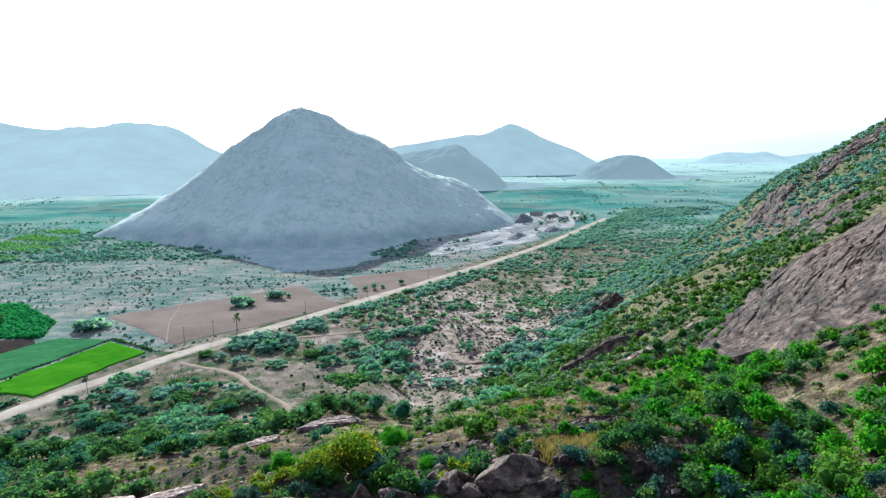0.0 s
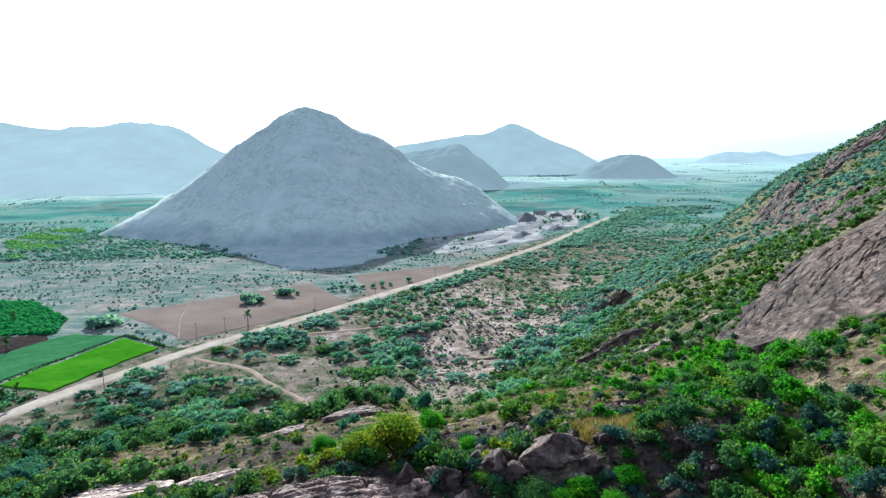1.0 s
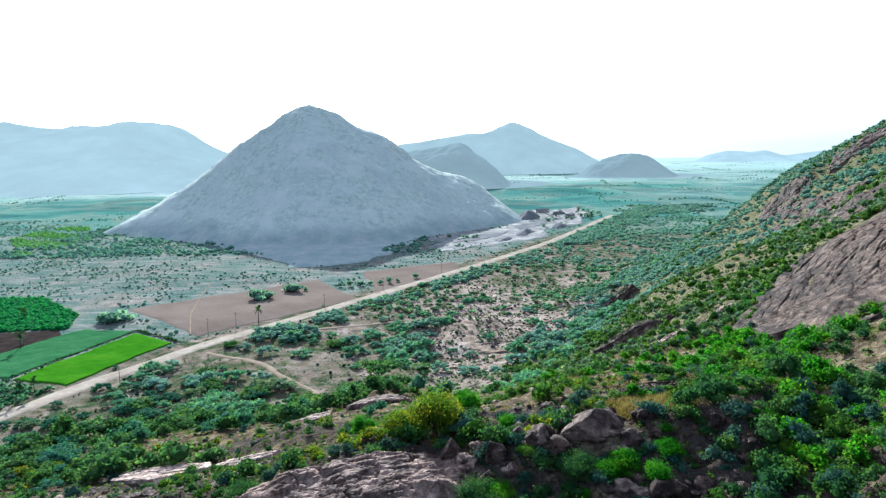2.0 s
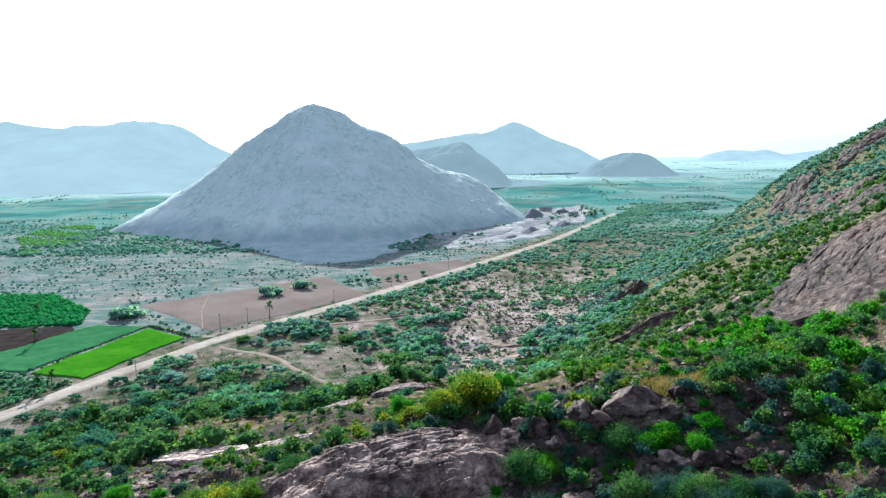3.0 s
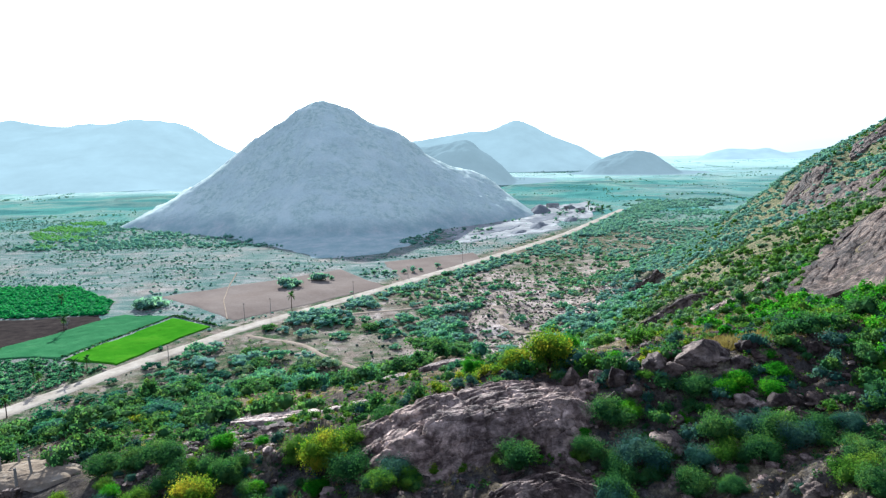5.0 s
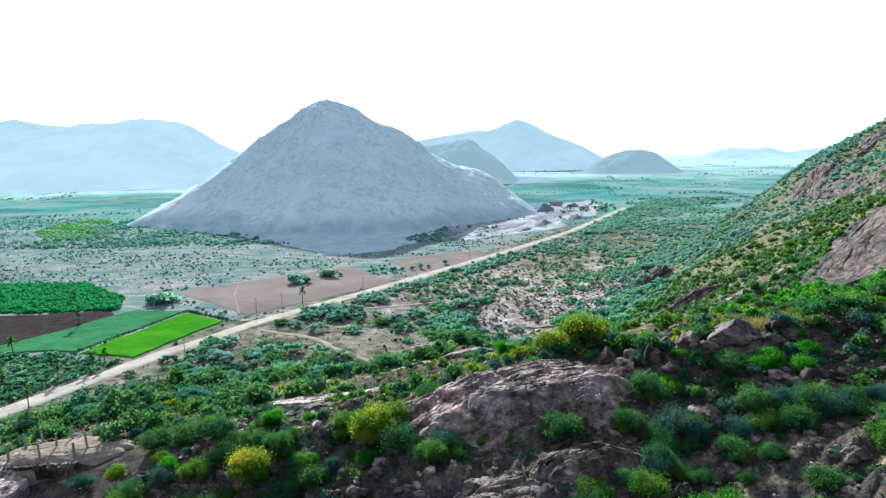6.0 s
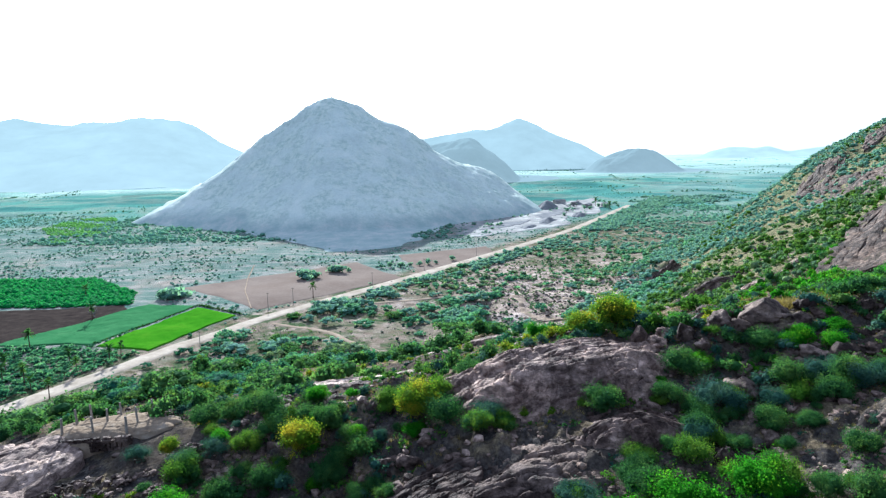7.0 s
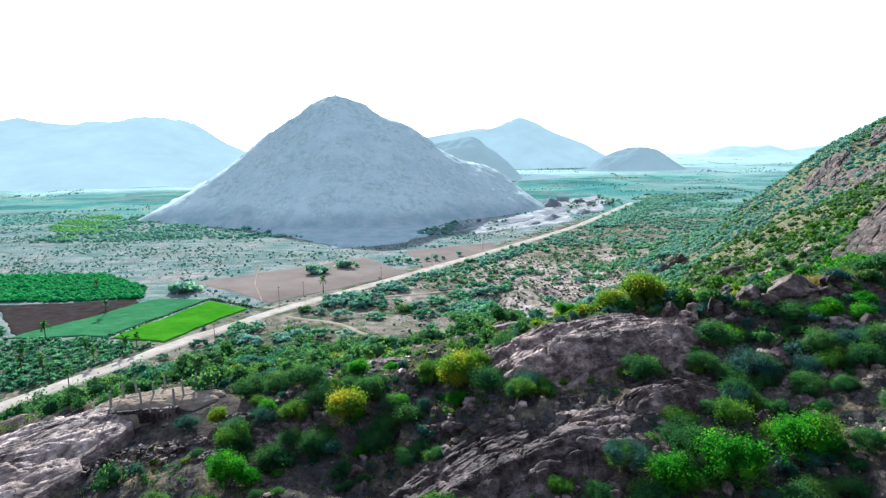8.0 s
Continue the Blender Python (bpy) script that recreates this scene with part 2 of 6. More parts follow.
# blue-green that paints the haze tint into scrub left of the spur
LEAF_TEAL = leaf_material("haze_blued_leaves", (0.022, 0.077, 0.052), (0.038, 0.110, 0.069), (0.069, 0.142, 0.083), 0.55)
LEAF_EMERALD = leaf_material("plantation_leaves", (0.025, 0.160, 0.043), (0.035, 0.203, 0.051), (0.056, 0.239, 0.062), 0.55)
# lightened further towards haze for the road's far stretch
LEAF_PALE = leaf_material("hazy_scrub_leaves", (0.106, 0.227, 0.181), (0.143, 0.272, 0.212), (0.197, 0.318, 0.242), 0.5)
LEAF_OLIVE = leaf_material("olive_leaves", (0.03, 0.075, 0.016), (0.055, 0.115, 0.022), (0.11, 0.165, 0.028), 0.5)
# pale teal copy of the scrub leaves, standing in for haze
LEAF_FAR = leaf_material("haze_paled_far_leaves", (0.084, 0.174, 0.139), (0.126, 0.229, 0.178), (0.185, 0.276, 0.210), 0.5)
BARK = plain_material("bark", [(0.3, (0.042, 0.03, 0.021)), (0.7, (0.102, 0.075, 0.054))], 2.0)
DUST = plain_material("pale_road_dust", [(0.3, (0.180, 0.143, 0.110)), (0.55, (0.267, 0.217, 0.173)), (0.75, (0.347, 0.292, 0.242))], 0.12, 0.95, 1.2)
TRACK = plain_material("track_soil", [(0.3, (0.15, 0.108, 0.078)), (0.7, (0.234, 0.18, 0.138))], 0.2, 0.95, 1.5)
FALLOW = plain_material("fallow_soil", [(0.3, (0.106, 0.078, 0.064)), (0.55, (0.131, 0.100, 0.083)), (0.75, (0.156, 0.122, 0.101))], 0.035, 0.95, 0.8)
# dark ploughed soil, deepened for the shadow of the tall crop
PLOUGHED = plain_material("ploughed_soil", [(0.3, (0.018, 0.014, 0.013)), (0.55, (0.029, 0.022, 0.019)), (0.75, (0.042, 0.033, 0.028))], 0.2, 0.95, 1.2)
CROP = plain_material("young_crop", [(0.3, (0.024, 0.092, 0.003)), (0.55, (0.04, 0.122, 0.005)), (0.75, (0.064, 0.145, 0.008))], 0.06, 0.9, 1.5, 0.6)
CROP_DULL = plain_material("dull_crop", [(0.3, (0.026, 0.08, 0.03)), (0.6, (0.038, 0.102, 0.04)), (0.8, (0.058, 0.12, 0.05))], 0.1, 0.9, 1.5, 0.6)
PLATFORM = plain_material("trodden_earth", [(0.35, (0.102, 0.072, 0.051)), (0.55, (0.174, 0.129, 0.093)), (0.7, (0.24, 0.192, 0.15))], 0.5, 0.95, 3.0, 0.6)
STONE_POST = plain_material("stone_post", [(0.3, (0.144, 0.126, 0.108)), (0.7, (0.252, 0.222, 0.192))], 2.0)
# emission colour standing in for haze before the far ranges
AIR_GLOW = (0.62, 0.73, 0.7)
FAR_LEFT = distance_material("left_range_haze_glow", (0.01, 0.014, 0.016), (0.016, 0.02, 0.022), AIR_GLOW, 0.225)
FAR_RANGE = distance_material("far_range_haze_glow", (0.02, 0.028, 0.032), (0.03, 0.038, 0.042), AIR_GLOW, 0.2)
FAR_MID = distance_material("mid_hill_haze_glow", (0.03, 0.042, 0.047), (0.05, 0.06, 0.064), AIR_GLOW, 0.125)
FAR_RIGHT = distance_material("faint_range_haze_glow", (0.03, 0.04, 0.045), (0.04, 0.05, 0.055), AIR_GLOW, 0.235)


# ---------------------------------------------------------------- land
RNG = np.random.default_rng(7)
TABLE = RNG.random((256, 256))


def vnoise(x, y):
    """Smooth value noise, -1 to 1, one lump a metre."""
    xi, yi = np.floor(x).astype(int), np.floor(y).astype(int)
    fx, fy = x - xi, y - yi
    fx, fy = fx * fx * (3 - 2 * fx), fy * fy * (3 - 2 * fy)
    a, b = TABLE[xi % 256, yi % 256], TABLE[(xi + 1) % 256, yi % 256]
    c, d = TABLE[xi % 256, (yi + 1) % 256], TABLE[(xi + 1) % 256, (yi + 1) % 256]
    return 2 * (a * (1 - fx) * (1 - fy) + b * fx * (1 - fy) + c * (1 - fx) * fy + d * fx * fy) - 1


def fbm(x, y, size, octaves=4, gain=0.5):
    total, amp = 0, 1.0
    for i in range(octaves):
        k = 2 ** i / size
        total = total + amp * vnoise(x * k * 0.93 + 17.3 * i + y * k * 0.37, y * k * 0.93 - 9.1 * i - x * k * 0.37)
        amp *= gain
    return total


def ridged(x, y, size, octaves=4, gain=0.55):
    total, amp = 0, 1.0
    for i in range(octaves):
        k = 2 ** i / size
        total = total + amp * (1 - np.abs(vnoise(x * k * 0.9 + 31.7 * i + y * k * 0.43, y * k * 0.9 + 5.3 * i - x * k * 0.43)) * 2)
        amp *= gain
    return total


def step(e0, e1, v):
    t = np.clip((v - e0) / (e1 - e0), 0, 1)
    return t * t * (3 - 2 * t)


def soft_max(a, b, k):
    return 0.5 * (a + b + np.sqrt((a - b) ** 2 + k * k))


def knots(v, xs, zs, w):
    """A broken line, rounded over w metres."""
    return sum(np.interp(v + o * w, xs, zs) for o in (-1, -0.5, 0, 0.5, 1)) / 5


def slope_hill(x, y):
    """The great flank along the valley's right side."""
    u, v = 0.876 * x - 0.479 * y, 0.479 * x + 0.876 * y
    u = u + 26 * np.exp(-((v - 440) / 80) ** 2) * step(-80, 0, u) - 0.6 * np.maximum(0, v - 470) + 5 * fbm(x, y, 60, 3)
    dip = 4.5 * np.exp(-((x - 52) ** 2 + (y - 92) ** 2) / 900)
    return -1 - dip + knots(u, [-170, -150, -115, -85, -70, -50, -30, -5, 5, 30, 60, 120, 200, 300], [-6, -2, 3, 9, 16, 30, 40, 54, 62, 80, 98, 135, 165, 175], 6)


def spur(x, y):
    """The rocky spur in the foreground, running down to the left."""
    top = knots(x, [-320, -260, -200, -160, -130, -100, -85, -45, -17, 8, 30, 60], [-20, -4, 8, 22, 34, 43, 45, 48.5, 54.2, 59.4, 59, 57.5], 5)
    line = knots(x, [-260, -85, -45, -17, 8, 40, 60], [80, 57, 56, 62, 61, 70, 75], 5)
    d = y - line
    up, down = np.maximum(d, 0), np.maximum(-d, 0)
    side = 0.27 * np.sqrt(up * up + 30) - 1.5 + (0.17 + 0.11 * step(-24, -6, x)) * down + 0.45 * np.maximum(0, down - 28)
    side = side + 0.13 * np.maximum(0, up - 22) * step(-28, -6, x) + 0.09 * np.maximum(0, up - 72) * step(-28, -50, x)
    side = side + 1.2 * step(0.5, 6, down) * step(-16, -4, x)
    gully = 4 * np.exp(-((x + 50) ** 2 + (y - 42) ** 2) / 90)
    return top - 1.0 - side - gully


ROAD_X = [-220, -161, -152.5, -140.4, -127.6, -105.7, -63.6, -25.9, 14.4, 55.5, 94.4, 159.4, 196.3, 330]
ROAD_Y = [90, 212, 232, 251, 276.5, 305, 363, 415, 472, 532, 593, 715, 785, 1030]


def road_gap(x, y):
    """Metres from the road's middle line, roughly."""
    return np.abs(x - np.interp(y, ROAD_Y, ROAD_X)) * 0.84


# rock steps in the flank: plan line of the face's foot, height along it
LEDGE = [(29, 164), (35, 168), (41, 169.5), (48, 170), (53, 171), (58, 173)], [0.2, 3.2, 4.6, 4.4, 2.8, 0.2], 40
PIT = [(65, 296), (72, 299), (80, 306), (88, 313), (92, 315)], [0.2, 3.6, 6.2, 7.0, 0.4], 40


def rock_step(x, y, plan):
    """Rise of the land behind a cut face, running out again further back."""
    line, heights, run = plan
    h, back = step_place(x, y, line, heights)
    return h * step(-0.8, 1.2, back) * np.exp(-np.maximum(back, 0) / run)


def step_place(x, y, line, heights):
    """The face's height at the nearest point of its line, and the metres behind it."""
    best, h, back = np.full(np.shape(x), 1e9), 0.0 * x, 0.0 * x
    for k in range(len(line) - 1):
        (ax, ay), (bx, by) = line[k], line[k + 1]
        ux, uy = bx - ax, by - ay
        n2 = ux * ux + uy * uy
        t = np.clip(((x - ax) * ux + (y - ay) * uy) / n2, 0, 1)
        px, py = x - ax - t * ux, y - ay - t * uy
        d = np.hypot(px, py)
        sgn = np.where(px * -uy + py * ux >= 0, 1.0, -1.0)
        near = d < best
        h = np.where(near, heights[k] + t * (heights[k + 1] - heights[k]), h)
        back = np.where(near, sgn * d, back)
        best = np.minimum(best, d)
    return h, back


def land_core(x, y):
    """The land's broad form."""
    hill = soft_max(slope_hill(x, y), spur(x, y), 5) + rock_step(x, y, LEDGE) + rock_step(x, y, PIT)
    flat = 0.8 * fbm(x, y, 70, 3) * step(7, 30, road_gap(x, y)) * step(60, 10, x + 0.5 * (y - 380) + 120 * step(250, 150, y))
    worn = np.exp(-((x - 18) / 46) ** 2 - ((y - 275) / 80) ** 2)    # eroded ground with gullies and banks
    flat = flat + worn * (2.4 * np.clip(ridged(x, y, 24, 3), -1, 1.2) + 1.1 * step(-0.15, 0.2, fbm(x, y + 40, 20, 3)) + 0.7 * ridged(x, y, 9, 2))
    return soft_max(hill, flat, 3) - 1.2 * np.exp(-np.abs(hill - flat) / 6), step(3, 14, hill)


def land(x, y):
    z, on_hill = land_core(x, y)
    near = step(84, 70, y) * step(50, 30, x) * step(-72, -64, x)
    crag = np.maximum(0, ridged(x, y, 3.4, 3) - 0.1) * (0.4 + 0.6 * step(-0.2, 0.5, fbm(x, y, 14, 2)))
    return z + on_hill * (1.1 * fbm(x, y, 16, 4, 0.55) + 0.25 * ridged(x, y, 4, 2) + 1.1 * near * crag)


def sheet(name, X, Y, Z, material, closed=False, smooth=True):
    """A mesh over a grid of points (rows, columns)."""
    r, c = X.shape
    me = bpy.data.meshes.new(name)
    i = np.arange(r * c).reshape(r, c)
    nxt = np.roll(i, -1, 1) if closed else i[:, 1:]
    cur = i if closed else i[:, :-1]
    q = np.stack([cur[:-1], nxt[:-1], nxt[1:], cur[1:]], -1).reshape(-1, 4)
    me.vertices.add(r * c)
    me.vertices.foreach_set("co", np.stack([X, Y, Z], -1).astype(np.float32).ravel())
    me.loops.add(q.size)
    me.loops.foreach_set("vertex_index", q.astype(np.int32).ravel())
    me.polygons.add(len(q))
    me.polygons.foreach_set("loop_start", np.arange(0, q.size, 4, dtype=np.int32))
    me.polygons.foreach_set("use_smooth", np.full(len(q), smooth))
    me.update(calc_edges=True)
    me.validate()
    me.materials.append(material)
    return new(name, me)


def mask(ob, name, values):
    a = ob.data.attributes.new(name, 'FLOAT', 'POINT')
    a.data.foreach_set("value", values.astype(np.float32).ravel())


def build_ground():
    az = np.concatenate([np.linspace(-75, 60, 440), np.linspace(60, 285, 52)[1:-1]])
    rr = np.concatenate([[0.02, 2.5, 5], 8 * np.exp(np.linspace(0, math.log(4900 / 8), 600))])
    A, Rr = np.meshgrid(np.radians(az), rr)
    X, Y = -20 + Rr * np.sin(A), -10 + Rr * np.cos(A)
    Z = land(X, Y)
    ob = sheet("ground", X, Y, Z, GROUND, closed=True)
    mask(ob, "farm_haze", step(560, 900, Y + 0.2 * np.abs(X) + 60 * fbm(X, Y, 120, 2)) * step(10, 3, Z))
    mask(ob, "haze_far", step(1200, 3000, Y + 300 * fbm(X, Y, 300, 3)) * step(10, 3, Z))
    gx = np.abs(np.gradient(Z, axis=0)) / np.maximum(0.1, np.gradient(Rr, axis=0))
    mask(ob, "crag", step(86, 72, Y + 6 * fbm(X, Y, 12, 2)) * step(36, 18, X))
    mask(ob, "upland", step(10, 30, Z))
    mask(ob, "flank", 0.9 * step(6, 18, slope_hill(X, Y)) * step(120, 170, Y))
    gap = (X - np.interp(Y, ROAD_Y, ROAD_X)) * 0.84
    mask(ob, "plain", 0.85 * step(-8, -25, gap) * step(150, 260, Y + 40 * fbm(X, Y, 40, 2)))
    mask(ob, "bare", 0.8 * np.clip(step(0.45, 0.8, gx) + step(0.45, 0.7, fbm(X, Y, 22, 3)), 0, 1) * step(12, 25, Z))
    mask(ob, "earth", np.clip(1.4 * np.exp(-((X - 20) / 55) ** 2 - ((Y - 300) / 120) ** 2) + 0.5 * fbm(X, Y, 20, 3), 0, 1) * step(20, 8, Z) * step(150, 190, Y))
    return tagged(ob, "dry scrubland valley floor and rocky hillside", "ground", kind="structure")


build_ground()


def hill_patch(name, cx, cy, rx, ry, fn, material, label, rows=50, cols=170, kind="", category="hill"):
    """A hill standing on the plain: rings of points from the top to below the ground."""
    A, Q = np.meshgrid(np.linspace(0, 2 * math.pi, cols, endpoint=False), np.linspace(0.002, 1, rows))
    X, Y = cx + rx * Q * np.sin(A), cy + ry * Q * np.cos(A)
    Z = fn(X, Y)
    if kind:                                    # low foot added to far ranges, its glow covering their cast shadow
        Z = np.where(Q > 0.99, -4, np.maximum(Z, 3.5 * (0.72 - Q)))
    return tagged(sheet(name, X, Y, Z, material, closed=True), label, category, kind=kind)


def main_hill(x, y):
    dx, dy = x + 180, y - 800
    a = np.arctan2(dx, -dy)                     # 0 towards the valley's near end
    wide = 222 + 40 * step(0.8, 1.6, a) + 18 * np.exp(-((a + 1.5) / 0.5) ** 2) + 4 * np.sin(5 * a)
    face = 190 / np.cos(np.clip(a + 0.5, -1.2, 1.2))     # one broad face, shaded, up to a sharp ridge
    wide = np.where(np.abs(a + 0.5) < 1.1, -soft_max(-wide, -face, 8), wide)
    r = np.hypot(dx, dy) * (1 + 0.03 * fbm(x, y, 110, 3)) / wide
    z = 148 * knots(r, [-0.05, 0, 0.05, 0.12, 0.22, 0.35, 0.45, 0.6, 0.8, 0.92, 1.02, 1.3], [0.97, 1.0, 0.975, 0.915, 0.80, 0.67, 0.56, 0.39, 0.19, 0.085, 0.0, -0.3], 0.015)
    along, across = 0.267 * dx - 0.963 * dy, 0.963 * dx + 0.267 * dy     # low apron added in the shape of the hill's cast shadow, paling it
    half = 190 * np.clip(1 - along / 352, 0, 1) + 12
    apron = np.where(along > 60, 10 * np.clip(1 - along / 345, 0, 1) * np.clip(1.1 - (across / half) ** 2, -3, 1.1) - 0.4 + 0.4 * fbm(x, y, 20, 3) - 8 * step(315, 345, along), -40)
    arm = 17 * np.exp(-((x - 25) / 45) ** 2 - ((y - 840) / 50) ** 2) + 9 * np.exp(-((x + 85) / 30) ** 2 - ((y - 800) / 60) ** 2)
    knob = 3 * np.exp(-((x + 142) / 14) ** 2 - ((y - 800) / 30) ** 2)
    body = step(1.05, 0.85, r)
    gully = -2.2 * np.exp(-(np.abs(vnoise(a * 4.2 + 0.25 * fbm(x, y, 60, 2), 0 * a + 3.7)) / 0.22) ** 2) * step(0.08, 0.3, r)
    crag = 2.6 * np.maximum(0, ridged(x, y, 26, 4) - 0.35) * step(-0.3, 0.5, fbm(x, y, 80, 2))
    rim = 1.2 * np.maximum(0, ridged(x, y, 34, 4) - 0.2) * step(-150, -50, x) * step(30, 8, np.abs(z - 35) * 0.6)
    return np.maximum(z + arm + knob + (0.5 * ridged(x, y, 40, 4) - 0.5 + 0.6 * fbm(x, y, 11, 3) + 0.9 * fbm(x, y, 6, 2) + gully + crag + rim) * body, apron)


_hill = hill_patch("rocky_hill", -180, 800, 380, 430, main_hill, HILL, "steep conical rocky hill with sparse scrub, shaded side, colour paled for haze", 150, 340)
_co = np.empty(len(_hill.data.vertices) * 3)
_hill.data.vertices.foreach_get("co", _co)
mask(_hill, "foot", step(20, 4, _co[2::3] + 4 * fbm(_co[0::3], _co[1::3], 30, 3)))


def line_hill(xs, zs, yc, depth, rough, size, round_by=1.0):
    """A range whose crest runs across the valley."""
    def fn(x, y):
        top = knots(x, xs, zs, (xs[-1] - xs[0]) / 60)
        d = np.abs(y - yc + depth * 0.15 * fbm(x, y, depth, 2)) / depth
        foot = np.clip(1 - d, 0, 1) ** 2 * (1 + 2 * np.clip(d, 0, 1))
        return top * (0.5 * (1 - d ** round_by) + 0.5 * foot) - 30 * d + rough * ridged(x, y, size, 4) * step(0, 40, top) * (1 - 0.7 * np.exp(-d * 6)) - rough + 0.03 * top * fbm(x, y, size * 0.4, 4, 0.6)
    return fn


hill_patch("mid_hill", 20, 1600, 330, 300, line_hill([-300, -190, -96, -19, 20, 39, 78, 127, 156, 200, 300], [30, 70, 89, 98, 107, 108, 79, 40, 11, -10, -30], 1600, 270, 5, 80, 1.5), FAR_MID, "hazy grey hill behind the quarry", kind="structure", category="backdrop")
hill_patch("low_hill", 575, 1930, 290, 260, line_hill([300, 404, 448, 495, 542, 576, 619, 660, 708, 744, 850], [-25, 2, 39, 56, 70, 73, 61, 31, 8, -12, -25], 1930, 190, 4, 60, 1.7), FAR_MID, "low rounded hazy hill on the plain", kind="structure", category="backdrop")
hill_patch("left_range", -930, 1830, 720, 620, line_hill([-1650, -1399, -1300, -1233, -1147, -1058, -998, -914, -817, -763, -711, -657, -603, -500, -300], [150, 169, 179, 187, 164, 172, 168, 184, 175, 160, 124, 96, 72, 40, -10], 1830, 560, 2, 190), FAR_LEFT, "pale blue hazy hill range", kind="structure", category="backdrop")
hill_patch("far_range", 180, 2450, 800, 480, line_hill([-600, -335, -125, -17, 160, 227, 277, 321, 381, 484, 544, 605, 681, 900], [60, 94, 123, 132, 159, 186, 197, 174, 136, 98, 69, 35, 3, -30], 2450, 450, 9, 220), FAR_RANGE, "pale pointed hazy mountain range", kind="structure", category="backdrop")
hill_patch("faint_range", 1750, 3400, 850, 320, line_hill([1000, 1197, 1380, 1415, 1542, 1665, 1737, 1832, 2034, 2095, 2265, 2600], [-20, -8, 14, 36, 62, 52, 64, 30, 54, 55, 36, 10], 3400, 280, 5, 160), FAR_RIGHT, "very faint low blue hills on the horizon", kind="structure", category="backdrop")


def ribbon(name, xs, ys, width, lift, material, label, category="road", ragged=0.0, across=9, step_m=2.0):
    """A strip laid along a plan line, on the land."""
    p = np.array([xs, ys], float).T
    s = np.concatenate([[0], np.cumsum(np.hypot(*np.diff(p, axis=0).T))])
    t = np.arange(0, s[-1], step_m)
    c = np.stack([knots(t, s, p[:, k], 10) for k in (0, 1)], 1)
    d = np.gradient(c, axis=0)
    d /= np.linalg.norm(d, axis=1)[:, None]
    nrm = np.stack([d[:, 1], -d[:, 0]], 1)
    k = np.linspace(-0.5, 0.5, across)[None, :]
    w = width * (1 + ragged * np.sign(k) * vnoise(t[:, None] / 9 + 50 * np.sign(k), k * 0 + 3.3))
    X, Y = c[:, :1] + nrm[:, :1] * k * w, c[:, 1:] + nrm[:, 1:] * k * w
    edge = step(0.5, 0.36, np.abs(k))
    Z = land(X, Y) + lift * edge - 0.25 * (1 - edge) + 0.03 * fbm(X, Y, 3, 2)
    return tagged(sheet(name, X, Y, Z, material), label, category, kind="structure")


ribbon("road", ROAD_X[:-1] + [216], ROAD_Y[:-1] + [822], 9.8, 0.25, DUST, "long straight pale dusty unpaved road", ragged=0.12)
ribbon("dirt_track", [-122, -106, -90, -83, -70, -56, -55, -61, -66], [270, 260.6, 257, 243, 230, 218, 208, 196, 184], 3.6, 0.2, TRACK, "winding pale dirt track through scrub", "track", 0.3, 5, 1.5)
ribbon("dirt_track", [-84, -55, -14.5, 0.5, 3, 0, 7.5, 14], [300, 310.7, 319, 316, 289, 265, 257, 246], 3.4, 0.2, TRACK, "faint curved dirt track on bare soil", "track", 0.3, 5, 1.5)
ribbon("dirt_track", [-26, -7, 5, 14, 20], [313, 335, 354, 369, 384], 2.8, 0.2, TRACK, "short dirt track over bare soil", "track", 0.35, 5, 1.5)
ribbon("footpath", [-136.8, -154, -164.4, -174], [293.6, 337, 376, 424], 1.1, 0.42, TRACK, "thin pale footpath crossing the fallow field", "path", 0.3, 5, 1.5)


def field(name, corners, material, label, lift=0.2, lumps=0.15, n=60):
    """A four-cornered plot on the land."""
    (a, b, c, d) = [np.array(p, float) for p in corners]
    U, V = np.meshgrid(np.linspace(0, 1, n), np.linspace(0, 1, n))
    P = (1 - U)[..., None] * ((1 - V)[..., None] * a + V[..., None] * d) + U[..., None] * ((1 - V)[..., None] * b + V[..., None] * c)
    X, Y = P[..., 0] + 1.0 * fbm(P[..., 0], P[..., 1], 12, 2), P[..., 1] + 1.0 * fbm(P[..., 1], P[..., 0], 12, 2)
    e = np.minimum(np.minimum(U, 1 - U), np.minimum(V, 1 - V))
    Z = land(X, Y) + np.where(e < 0.005, -0.4, lift) + lumps * fbm(X, Y, 2.5, 2)
    return tagged(sheet(name, X, Y, Z, material), label, "field", kind="structure")


field("crop_field", [(-186, 236), (-160, 229), (-142, 284), (-167, 300)], CROP, "bright green young crop field beside the road", 0.5, 0.12)
field("crop_field", [(-233, 236), (-188, 238), (-169, 302), (-196, 306)], CROP_DULL, "dull green strip of crop behind a bund", 0.45, 0.15)
field("fallow_field", [(-134, 292), (-62, 368), (-100, 432), (-198, 352)], FALLOW, "bare brown fallow field beside the road", 0.22, 0.05)
field("fallow_field", [(-52, 382), (4, 453), (0, 490), (-74, 458)], FALLOW, "narrow bare brown field along the road", 0.2, 0.05)
field("ploughed_field", [(-282, 300), (-230, 240), (-201, 294), (-208, 305)], PLOUGHED, "ploughed plot below tall crops, their shade put into dark soil", 0.2, 0.15)


